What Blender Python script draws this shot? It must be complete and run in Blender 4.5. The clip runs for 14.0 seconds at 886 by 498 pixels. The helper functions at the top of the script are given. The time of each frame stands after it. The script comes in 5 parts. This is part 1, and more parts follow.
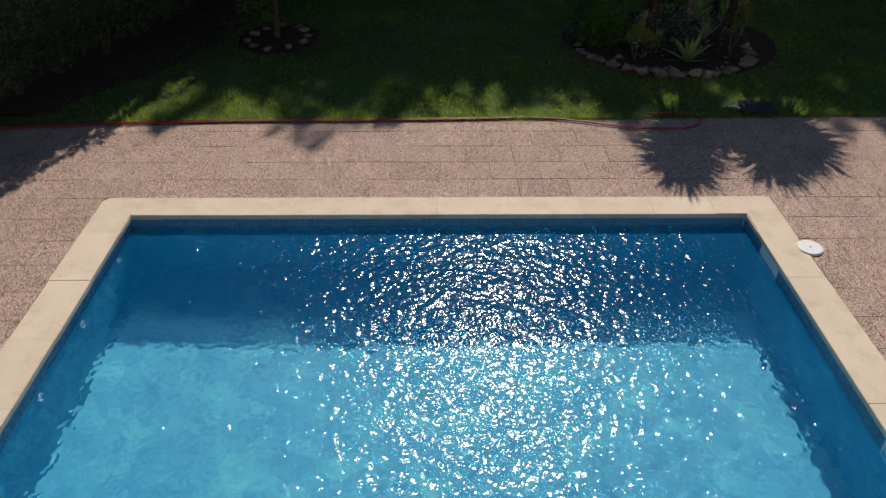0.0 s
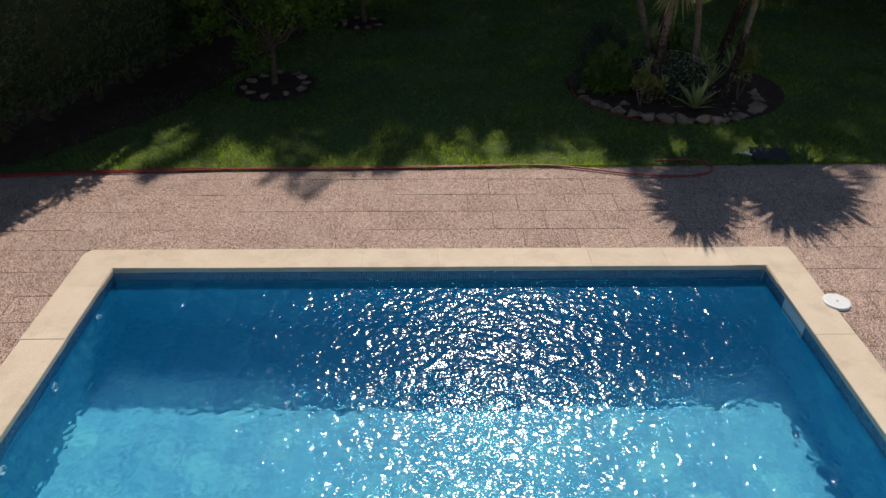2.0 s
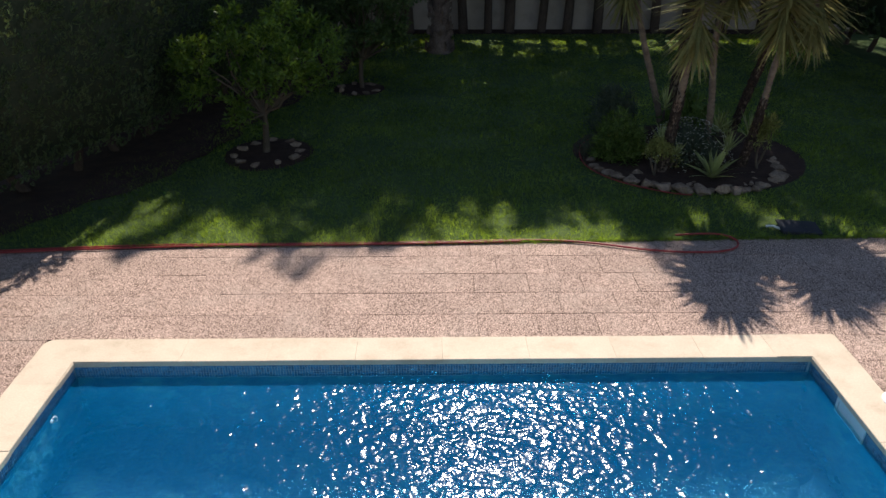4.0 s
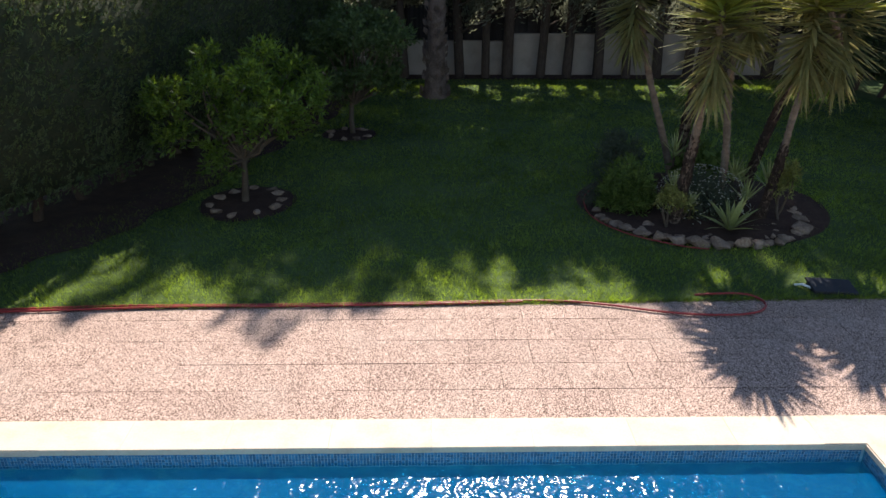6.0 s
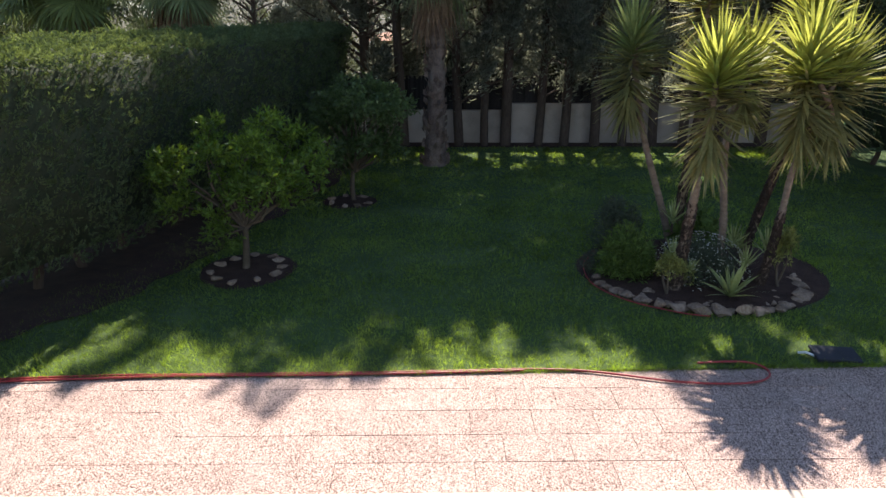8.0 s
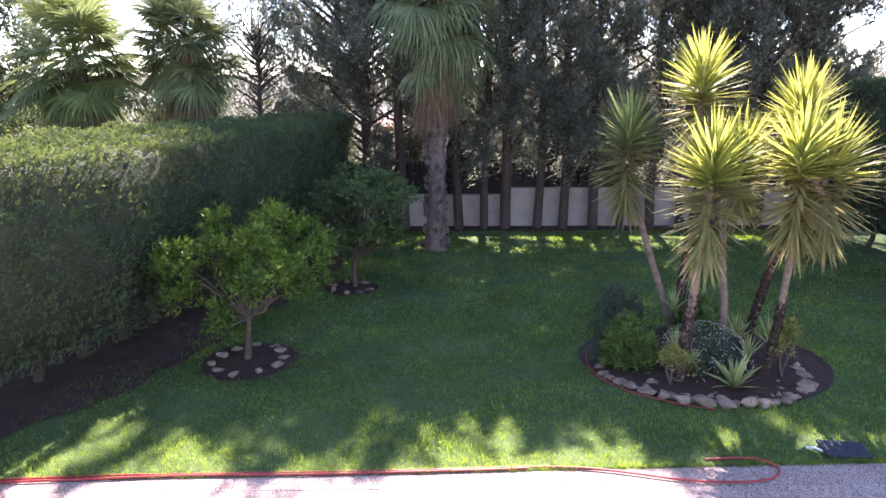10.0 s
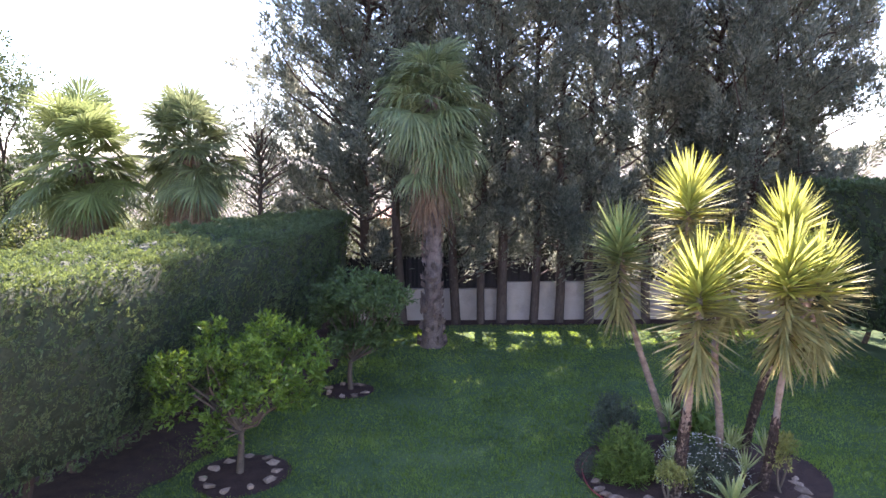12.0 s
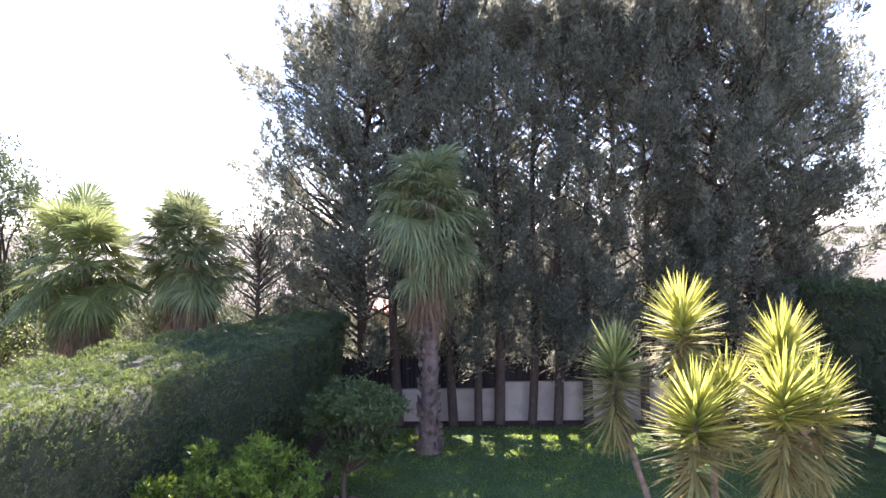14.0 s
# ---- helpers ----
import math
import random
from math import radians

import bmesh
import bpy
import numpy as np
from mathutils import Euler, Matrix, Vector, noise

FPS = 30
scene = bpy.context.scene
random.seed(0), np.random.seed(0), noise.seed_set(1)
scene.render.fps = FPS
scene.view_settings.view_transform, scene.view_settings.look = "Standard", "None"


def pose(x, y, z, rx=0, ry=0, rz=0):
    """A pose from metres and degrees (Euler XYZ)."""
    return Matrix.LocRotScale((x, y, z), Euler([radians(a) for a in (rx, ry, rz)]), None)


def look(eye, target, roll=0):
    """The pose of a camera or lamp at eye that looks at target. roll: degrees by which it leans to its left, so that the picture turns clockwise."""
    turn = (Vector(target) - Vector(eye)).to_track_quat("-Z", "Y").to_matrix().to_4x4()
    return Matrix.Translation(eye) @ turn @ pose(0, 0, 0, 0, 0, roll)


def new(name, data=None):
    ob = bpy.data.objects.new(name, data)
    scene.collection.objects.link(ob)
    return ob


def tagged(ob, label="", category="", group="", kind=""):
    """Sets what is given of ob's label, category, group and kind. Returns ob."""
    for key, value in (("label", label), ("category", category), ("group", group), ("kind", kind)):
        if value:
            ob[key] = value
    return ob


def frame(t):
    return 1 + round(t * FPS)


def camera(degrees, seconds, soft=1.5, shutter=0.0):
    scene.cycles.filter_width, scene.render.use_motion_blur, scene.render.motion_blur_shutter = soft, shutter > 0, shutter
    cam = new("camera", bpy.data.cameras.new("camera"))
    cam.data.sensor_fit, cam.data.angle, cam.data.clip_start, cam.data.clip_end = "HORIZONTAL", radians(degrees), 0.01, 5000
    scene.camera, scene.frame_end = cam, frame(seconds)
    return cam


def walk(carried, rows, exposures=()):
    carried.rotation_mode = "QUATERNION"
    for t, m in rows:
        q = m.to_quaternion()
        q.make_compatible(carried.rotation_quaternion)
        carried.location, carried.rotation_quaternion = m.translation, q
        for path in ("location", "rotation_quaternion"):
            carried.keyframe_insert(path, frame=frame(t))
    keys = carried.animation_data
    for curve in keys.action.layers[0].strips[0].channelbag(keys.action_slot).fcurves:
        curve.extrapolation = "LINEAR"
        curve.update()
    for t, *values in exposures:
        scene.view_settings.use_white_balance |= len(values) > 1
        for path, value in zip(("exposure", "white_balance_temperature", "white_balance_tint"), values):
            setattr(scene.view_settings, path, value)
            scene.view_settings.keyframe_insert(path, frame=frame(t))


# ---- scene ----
cam = camera(64.0, 14.0)
PATH = [
    (0, (0.127, -0.02, 4.53), (0.151, 1.588, 3.341), 0.3),
    (0.5, (0.133, 0.121, 4.543), (0.156, 1.739, 3.368), 0.3),
    (1, (0.137, 0.188, 4.453), (0.159, 1.832, 3.313), 0.3),
    (1.5, (0.116, 0.279, 4.372), (0.143, 1.943, 3.263), 0.3),
    (2, (0.115, 0.406, 4.316), (0.14, 2.089, 3.236), 0.2),
    (2.5, (0.069, 0.544, 4.271), (0.101, 2.249, 3.227), 0.4),
    (3, (0.067, 0.742, 4.238), (0.099, 2.469, 3.229), 0.3),
    (3.5, (0.059, 0.975, 4.189), (0.09, 2.723, 3.217), 0.3),
    (4, (0.057, 1.254, 4.114), (0.09, 3.022, 3.18), 0.2),
    (4.2, (0.058, 1.399, 4.104), (0.092, 3.171, 3.177), 0.3),
    (6.5, (0.161, 2.214, 3.787), (0.201, 4.056, 3.01), 0.3),
    (7, (0.144, 2.209, 3.783), (0.186, 4.068, 3.048), 0.3),
    (7.5, (0.139, 2.192, 3.822), (0.18, 4.067, 3.127), 0.3),
    (10, (0.083, 2.183, 4.109), (0.128, 4.132, 3.661), 0.1),
    (10.5, (0.087, 2.166, 4.218), (0.133, 4.126, 3.822), 0.1),
    (11, (0.095, 2.143, 4.372), (0.141, 4.113, 4.028), 0.1),
    (11.5, (0.122, 2.133, 4.514), (0.167, 4.111, 4.224), 0.0),
    (12, (0.169, 2.13, 4.662), (0.215, 4.115, 4.426), -0.0),
    (12.5, (0.224, 2.154, 4.817), (0.268, 4.145, 4.636), -0.0),
    (13, (0.253, 2.158, 4.962), (0.298, 4.153, 4.831), -0.0),
    (13.5, (0.273, 2.145, 5.127), (0.317, 4.143, 5.052), -0.0),
    (14, (0.277, 2.118, 5.323), (0.321, 4.117, 5.303), -0.1),
]
walk(cam, [(t, look(eye, target, roll)) for t, eye, target, roll in PATH],
     [(0, -0.1, 6650, 11), (1, -0.03, 6650, 11), (2, 0.05, 6650, 11), (3, 0.28, 6600, 11), (4, 0.64, 6450, 11), (6.5, 1.25, 6400, 12), (7.5, 1.45, 6350, 13), (9, 2.05, 6150, 22), (10, 2.92, 6000, 33), (10.5, 3.12, 6000, 34), (11, 3.2, 6000, 34), (12, 3.2, 6000, 35), (14, 3.05, 6000, 36)])

# ---- sky and sun ----
SUN_EL, SUN_AZ = 46.0, 6.5
world = bpy.data.worlds.new("sky")
scene.world = world
world.use_nodes = True
wn = world.node_tree
sky = wn.nodes.new("ShaderNodeTexSky")
sky.sky_type = "NISHITA"
sky.sun_disc = False
sky.sun_elevation, sky.sun_rotation = radians(SUN_EL), radians(SUN_AZ)
sky.dust_density, sky.ozone_density = 0.1, 1.1
wn.links.new(sky.outputs[0], wn.nodes["Background"].inputs[0])
wn.nodes["Background"].inputs[1].default_value = 0.07
sun = new("sun", bpy.data.lights.new("sun", "SUN"))
sun.data.energy, sun.data.angle, sun.data.color = 4.2, radians(0.53), (1.0, 0.94, 0.86)
sun.matrix_world = look((3, 20, 20), (3 - math.sin(radians(SUN_AZ)) * 10, 20 - math.cos(radians(SUN_AZ)) * 10, 20 - math.tan(radians(SUN_EL)) * 10))
SUNWAY = (math.sin(radians(SUN_AZ)) / math.tan(radians(SUN_EL)), math.cos(radians(SUN_AZ)) / math.tan(radians(SUN_EL)))


# ---- materials ----
def material(name, a, b, rough=0.8, scale=3.0, fine=60.0, bump=0.3, depth=0.01, metal=0.0, glow=0.0, glow_tint=(1, 1, 1), gloss=0.3,
             island=0.0, piece=0.0, stain_or_light=None, stain_or_light_scale=1.2, stain_or_light_amount=0.5, stretch=(1, 1, 1), coarse=0.5, pebble=0.0):
    """Two colours mixed by coarse and fine noise; glow: share of light let through (leaves); island, piece: random shift of value; pebble: grains per metre."""
    m = bpy.data.materials.new(name)
    m.use_nodes = True
    t = m.node_tree
    n, l = t.nodes, t.links
    out = n["Material Output"]
    p = n["Principled BSDF"]
    geo = n.new("ShaderNodeNewGeometry")
    mp = n.new("ShaderNodeMapping")
    mp.inputs["Scale"].default_value = stretch
    l.new(geo.outputs["Position"], mp.inputs["Vector"])
    n1, n2 = n.new("ShaderNodeTexNoise"), n.new("ShaderNodeTexNoise")
    for q, s, d in ((n1, scale, 5), (n2, fine, 3)):
        q.inputs["Scale"].default_value, q.inputs["Detail"].default_value = s, d
        l.new(mp.outputs[0], q.inputs["Vector"])
    add = n.new("ShaderNodeMath")
    add.operation = "MULTIPLY_ADD"
    add.inputs[1].default_value = coarse
    l.new(n1.outputs[0], add.inputs[0])
    half = n.new("ShaderNodeMath")
    half.operation = "MULTIPLY"
    half.inputs[1].default_value = 1 - coarse
    if pebble:
        grain = n.new("ShaderNodeTexVoronoi")
        grain.inputs["Scale"].default_value = pebble
        l.new(mp.outputs[0], grain.inputs["Vector"])
        l.new(grain.outputs["Color"], half.inputs[0])
    else:
        l.new(n2.outputs[0], half.inputs[0])
    l.new(half.outputs[0], add.inputs[2])
    ramp = n.new("ShaderNodeMapRange")
    ramp.inputs[1].default_value, ramp.inputs[2].default_value = 0.35, 0.65
    l.new(add.outputs[0], ramp.inputs[0])
    mix = n.new("ShaderNodeMix")
    mix.data_type = "RGBA"
    mix.inputs[6].default_value, mix.inputs[7].default_value = (*a, 1), (*b, 1)
    l.new(ramp.outputs[0], mix.inputs[0])
    colour = mix.outputs[2]
    if stain_or_light:
        n3 = n.new("ShaderNodeTexNoise")
        n3.inputs["Scale"].default_value, n3.inputs["Detail"].default_value = stain_or_light_scale, 7
        n3.inputs["Roughness"].default_value = 0.65
        l.new(geo.outputs["Position"], n3.inputs["Vector"])
        r3 = n.new("ShaderNodeMapRange")
        r3.inputs[1].default_value, r3.inputs[2].default_value, r3.inputs[4].default_value = 0.5, 0.72, stain_or_light_amount
        l.new(n3.outputs[0], r3.inputs[0])
        mx = n.new("ShaderNodeMix")
        mx.data_type = "RGBA"
        mx.inputs[7].default_value = (*stain_or_light, 1)
        l.new(r3.outputs[0], mx.inputs[0])
        l.new(colour, mx.inputs[6])
        colour = mx.outputs[2]
    for amount, node, key in ((island, geo, "Random Per Island"), (piece, None, "Random")):
        if amount:
            node = node or n.new("ShaderNodeObjectInfo")
            r = n.new("ShaderNodeMapRange")
            r.inputs[3].default_value, r.inputs[4].default_value = 1 - amount, 1 + amount
            l.new(node.outputs[key], r.inputs[0])
            hsv = n.new("ShaderNodeHueSaturation")
            l.new(r.outputs[0], hsv.inputs["Value"])
            l.new(colour, hsv.inputs["Color"])
            colour = hsv.outputs[0]
    l.new(colour, p.inputs["Base Color"])
    p.inputs["Roughness"].default_value, p.inputs["Metallic"].default_value = rough, metal
    p.inputs["Specular IOR Level"].default_value = gloss
    if bump:
        bp = n.new("ShaderNodeBump")
        bp.inputs["Strength"].default_value, bp.inputs["Distance"].default_value = bump, depth
        l.new(add.outputs[0], bp.inputs["Height"])
        l.new(bp.outputs[0], p.inputs["Normal"])
    if glow:
        tr = n.new("ShaderNodeBsdfTranslucent")
        ms = n.new("ShaderNodeMixShader")
        ms.inputs[0].default_value = glow
        tint = n.new("ShaderNodeMix")
        tint.data_type, tint.blend_type = "RGBA", "MULTIPLY"
        tint.inputs[0].default_value, tint.inputs[7].default_value = 1.0, (*glow_tint, 1)
        l.new(colour, tint.inputs[6])
        l.new(tint.outputs[2], tr.inputs[0])
        l.new(p.outputs[0], ms.inputs[1])
        l.new(tr.outputs[0], ms.inputs[2])
        l.new(ms.outputs[0], out.inputs[0])
    return m


PAVER = material("exposed_aggregate", (0.1, 0.058, 0.042), (0.68, 0.48, 0.385), 0.85, 2.5, 85, 0.9, 0.004, coarse=0.15, pebble=140, piece=0.06, stain_or_light=(0.5, 0.4, 0.33), stain_or_light_scale=1.1, stain_or_light_amount=0.3)
MORTAR = material("dark_joint", (0.17, 0.125, 0.1), (0.26, 0.2, 0.165), 0.95, 6, 80)
COPING = material("cream_cast_stone", (0.6, 0.475, 0.35), (0.7, 0.575, 0.435), 0.75, 3.5, 60, 0.5, 0.006, piece=0.03, stain_or_light=(0.42, 0.32, 0.21), stain_or_light_scale=3.2, stain_or_light_amount=0.5)
# Mottling and pale patches stand in for the ripple light on the pool floor.
LINER = material("pool_plaster_blue", (0.013, 0.175, 0.295), (0.042, 0.285, 0.395), 0.6, 3.5, 9, 0.6, 0.06, stain_or_light=(0.1, 0.42, 0.44), stain_or_light_scale=2.8, stain_or_light_amount=0.8)
TILE = material("blue_mosaic", (0.045, 0.18, 0.32), (0.075, 0.26, 0.42), 0.25, 9, 60, 0.1, 0.002, gloss=0.5, island=0.35)
GROUT = material("pale_grout", (0.3, 0.42, 0.5), (0.38, 0.5, 0.56), 0.9, 20, 90)
WHITE = material("white_plastic", (0.74, 0.74, 0.72), (0.8, 0.8, 0.78), 0.4, 8, 90, 0.05, 0.002, stain_or_light=(0.6, 0.58, 0.52), stain_or_light_scale=9, stain_or_light_amount=0.3)
PALEBLUE = material("pale_blue_plastic", (0.5, 0.68, 0.74), (0.56, 0.74, 0.78), 0.5, 8, 60, 0.05, 0.002)
SOIL = material("dark_soil", (0.034, 0.017, 0.011), (0.085, 0.046, 0.031), 0.95, 5, 60, 0.9, 0.03)
FIELD = material("dry_field", (0.045, 0.038, 0.018), (0.08, 0.066, 0.035), 0.95, 0.25, 6, 0.5, 0.1, stain_or_light=(0.12, 0.14, 0.06), stain_or_light_scale=0.09, stain_or_light_amount=0.8)
TURF = material("lawn_turf", (0.06, 0.09, 0.034), (0.1, 0.14, 0.048), 0.9, 1.2, 90, 0.9, 0.02, gloss=0.05, stain_or_light=(0.12, 0.15, 0.06), stain_or_light_scale=0.6, stain_or_light_amount=0.6)
BLADE = material("grass_blade", (0.082, 0.106, 0.058), (0.28, 0.325, 0.15), 0.7, 0.9, 13, 0, coarse=0.4, glow=0.65, glow_tint=(1.65, 1.95, 0.2), gloss=0.06, island=0.4, stain_or_light=(0.32, 0.35, 0.18), stain_or_light_scale=0.5, stain_or_light_amount=0.7)
HOSE = material("red_rubber", (0.3, 0.032, 0.03), (0.38, 0.05, 0.045), 0.45, 5, 70, 0.1, 0.002, gloss=0.4)
BARK = material("conifer_bark", (0.05, 0.032, 0.022), (0.11, 0.075, 0.055), 0.95, 4, 30, 0.9, 0.03, stretch=(1, 1, 0.25))
PALMBARK = material("palm_bark", (0.09, 0.06, 0.045), (0.25, 0.175, 0.135), 0.95, 5, 35, 0.9, 0.03, island=0.3)
CITRUSBARK = material("citrus_bark", (0.075, 0.052, 0.035), (0.15, 0.11, 0.075), 0.9, 8, 60, 0.5, 0.01)
YUCCABARK = material("yucca_bark", (0.15, 0.1, 0.07), (0.34, 0.245, 0.175), 0.95, 6, 45, 0.9, 0.02, stretch=(1, 1, 2.5))
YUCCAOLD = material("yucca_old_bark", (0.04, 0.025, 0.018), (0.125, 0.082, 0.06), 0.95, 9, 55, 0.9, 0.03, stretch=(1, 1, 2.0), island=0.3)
STRIPED = material("pale_striped_leaf", (0.3, 0.33, 0.1), (0.46, 0.47, 0.2), 0.4, 2.0, 25, 0, glow=0.4, gloss=0.4, island=0.35)
CYPRESS = material("cypress_spray", (0.125, 0.132, 0.1), (0.235, 0.238, 0.185), 0.75, 0.7, 12, 0, glow=0.5, glow_tint=(1.2, 1.2, 1.0), gloss=0.12, island=0.4)
HEDGELEAF = material("hedge_spray", (0.07, 0.096, 0.055), (0.135, 0.168, 0.092), 0.75, 1.2, 14, 0, glow=0.38, glow_tint=(1.4, 1.4, 0.5), gloss=0.03, island=0.32, stain_or_light=(0.16, 0.17, 0.09), stain_or_light_scale=0.9, stain_or_light_amount=0.4)
# Darkened hedge leaf for the backing mass, shade put into the colour.
BACKINGHEDGE = material("backing_hedge_spray", (0.03, 0.038, 0.024), (0.06, 0.07, 0.045), 0.8, 0.8, 12, 0, glow=0.12, gloss=0.08, island=0.3)
HEDGECORE = material("hedge_inner_shade", (0.035, 0.045, 0.022), (0.07, 0.075, 0.038), 0.95, 3, 25, 0.6, 0.05)
CITRUS = material("citrus_leaf", (0.07, 0.122, 0.02), (0.15, 0.22, 0.042), 0.35, 2.5, 30, 0, glow=0.42, glow_tint=(1.7, 1.6, 0.5), gloss=0.27, island=0.4)
CITRUSDARK = material("dark_citrus_leaf", (0.072, 0.112, 0.03), (0.122, 0.168, 0.048), 0.42, 2.5, 30, 0, glow=0.3, gloss=0.45, island=0.35)
YUCCA = material("yucca_leaf", (0.27, 0.28, 0.055), (0.42, 0.42, 0.11), 0.5, 2.0, 25, 0, glow=0.5, glow_tint=(1.25, 1.25, 0.9), gloss=0.1, island=0.3)
# Duller, greener yucca leaf: the leaning plant's shade put into its colour.
YUCCASHADE = material("yucca_shaded_leaf", (0.2, 0.23, 0.07), (0.33, 0.36, 0.13), 0.6, 2.0, 25, 0, glow=0.4, gloss=0.05, island=0.3)
YUCCADRY = material("yucca_old_leaf", (0.24, 0.22, 0.08), (0.37, 0.33, 0.135), 0.6, 2.0, 25, 0, glow=0.45, gloss=0.1, island=0.3)
PALMLEAF = material("fan_palm_leaf", (0.13, 0.155, 0.06), (0.23, 0.255, 0.11), 0.45, 1.6, 25, 0, glow=0.35, gloss=0.4, island=0.35)
PALMSUN = material("pale_fan_palm_leaf", (0.12, 0.15, 0.045), (0.21, 0.245, 0.08), 0.4, 1.6, 25, 0, glow=0.42, gloss=0.4, island=0.3)
PALMDRY = material("dead_palm_leaf", (0.16, 0.09, 0.05), (0.3, 0.19, 0.11), 0.8, 2, 25, 0, glow=0.2, island=0.3)
STONE = material("field_stone", (0.16, 0.1, 0.065), (0.37, 0.26, 0.18), 0.85, 6, 40, 0.8, 0.02, piece=0.3)
RENDERWALL = material("white_rendered_wall", (0.36, 0.285, 0.225), (0.45, 0.36, 0.29), 0.9, 1.5, 40, 0.3, 0.006, stain_or_light=(0.24, 0.195, 0.165), stain_or_light_scale=1.7, stain_or_light_amount=0.7)
BLACKSLAT = material("dark_heather_screen", (0.018, 0.014, 0.013), (0.04, 0.033, 0.03), 0.9, 6, 60, 0.5, 0.01, piece=0.4, stretch=(1, 1, 0.1))
OCHRE = material("ochre_render", (0.42, 0.32, 0.19), (0.48, 0.38, 0.24), 0.9, 1, 30, 0.2, 0.005)
ROOFTILE = material("clay_roof", (0.3, 0.14, 0.08), (0.42, 0.22, 0.13), 0.9, 3, 30, 0.4, 0.02)
DARKLID = material("dark_plastic_lid", (0.025, 0.025, 0.03), (0.045, 0.045, 0.05), 0.8, 6, 60, 0.2, 0.004)
SHRUB = material("shrub_leaf", (0.09, 0.14, 0.025), (0.17, 0.23, 0.05), 0.5, 3, 30, 0, glow=0.35, island=0.4)
YELLOWLEAF = material("yellow_green_leaf", (0.16, 0.19, 0.04), (0.28, 0.3, 0.08), 0.5, 3, 30, 0, glow=0.35, island=0.3)
SUCCULENT = material("dull_succulent_leaf", (0.17, 0.18, 0.04), (0.3, 0.29, 0.08), 0.55, 3, 30, 0, glow=0.2, island=0.3)
GREYLEAF = material("grey_green_leaf", (0.06, 0.075, 0.042), (0.12, 0.135, 0.08), 0.7, 3, 30, 0, glow=0.15, island=0.3)
PETAL = material("white_petal", (0.8, 0.74, 0.62), (0.84, 0.79, 0.68), 0.7, 6, 60, 0, glow=0.4)
BUSHFAR = material("far_scrub", (0.09, 0.11, 0.05), (0.2, 0.2, 0.1), 0.9, 0.6, 6, 0, glow=0.2, island=0.35)
TREELEAF = material("broad_tree_leaf", (0.06, 0.085, 0.03), (0.125, 0.145, 0.055), 0.5, 1.5, 20, 0, glow=0.3, island=0.35)

WATER = bpy.data.materials.new("pool_water")
WATER.use_nodes = True
wl = WATER.node_tree
wl.nodes.remove(wl.nodes["Principled BSDF"])
wgeo, last = wl.nodes.new("ShaderNodeNewGeometry"), None
for wave_scale, reach in ((11.0, 0.0135), (21.0, 0.0085)):
    wnoise, wbump = wl.nodes.new("ShaderNodeTexNoise"), wl.nodes.new("ShaderNodeBump")
    wnoise.inputs["Scale"].default_value, wnoise.inputs["Detail"].default_value = wave_scale, 0.5
    wbump.inputs["Strength"].default_value, wbump.inputs["Distance"].default_value = 1.0, reach
    wl.links.new(wgeo.outputs["Position"], wnoise.inputs["Vector"])
    wl.links.new(wnoise.outputs[0], wbump.inputs["Height"])
    if last:
        wl.links.new(last.outputs[0], wbump.inputs["Normal"])
    last = wbump
refract, glossy, fres, wmix = (wl.nodes.new("ShaderNode" + k) for k in ("BsdfRefraction", "BsdfGlossy", "Fresnel", "MixShader"))
refract.inputs["Color"].default_value, refract.inputs["IOR"].default_value, refract.inputs["Roughness"].default_value = (0.86, 0.99, 1.0, 1), 1.333, 0.0
glossy.inputs["Roughness"].default_value = 0.11
fres.inputs["IOR"].default_value = 1.333
for node in (refract, glossy, fres):
    wl.links.new(last.outputs[0], node.inputs["Normal"])
wl.links.new(fres.outputs[0], wmix.inputs[0])
wl.links.new(refract.outputs[0], wmix.inputs[1])
wl.links.new(glossy.outputs[0], wmix.inputs[2])
# Blue diffuse share painted in for sunlight scattered within the water.
scatter_mix, scatter_blue = wl.nodes.new("ShaderNodeMixShader"), wl.nodes.new("ShaderNodeBsdfDiffuse")
scatter_blue.inputs[0].default_value, scatter_mix.inputs[0].default_value = (0.0, 0.24, 0.62, 1), 0.18
wl.links.new(wmix.outputs[0], scatter_mix.inputs[1])
wl.links.new(scatter_blue.outputs[0], scatter_mix.inputs[2])
wl.links.new(scatter_mix.outputs[0], wl.nodes["Material Output"].inputs[0])


# ---- mesh helpers ----
class Geo:
    """Gathers vertices and faces of one mesh."""

    def __init__(self):
        self.v, self.f, self.n = [], [], 0

    def add(self, v, f):
        v, f = np.asarray(v, float).reshape(-1, 3), np.asarray(f, int)
        if len(f):
            self.v.append(v)
            self.f.append(f + self.n)
            self.n += len(v)
        return self

    def mesh(self, name, mat, smooth=False):
        me = bpy.data.meshes.new(name)
        v = np.concatenate(self.v)
        loops = np.concatenate([f.ravel() for f in self.f])
        sizes = np.concatenate([np.full(len(f), f.shape[1]) for f in self.f])
        me.vertices.add(len(v))
        me.vertices.foreach_set("co", v.ravel())
        me.loops.add(len(loops))
        me.loops.foreach_set("vertex_index", loops)
        me.polygons.add(len(sizes))
        me.polygons.foreach_set("loop_start", np.concatenate([[0], np.cumsum(sizes)[:-1]]))
        me.polygons.foreach_set("use_smooth", np.full(len(sizes), smooth))
        me.update(calc_edges=True)
        me.validate()
        me.materials.append(mat)
        return me


def thing(name, label, category, at=(0, 0, 0), group="", kind=""):
    ob = new(name)
    ob.location = at
    return tagged(ob, label, category, group, kind)


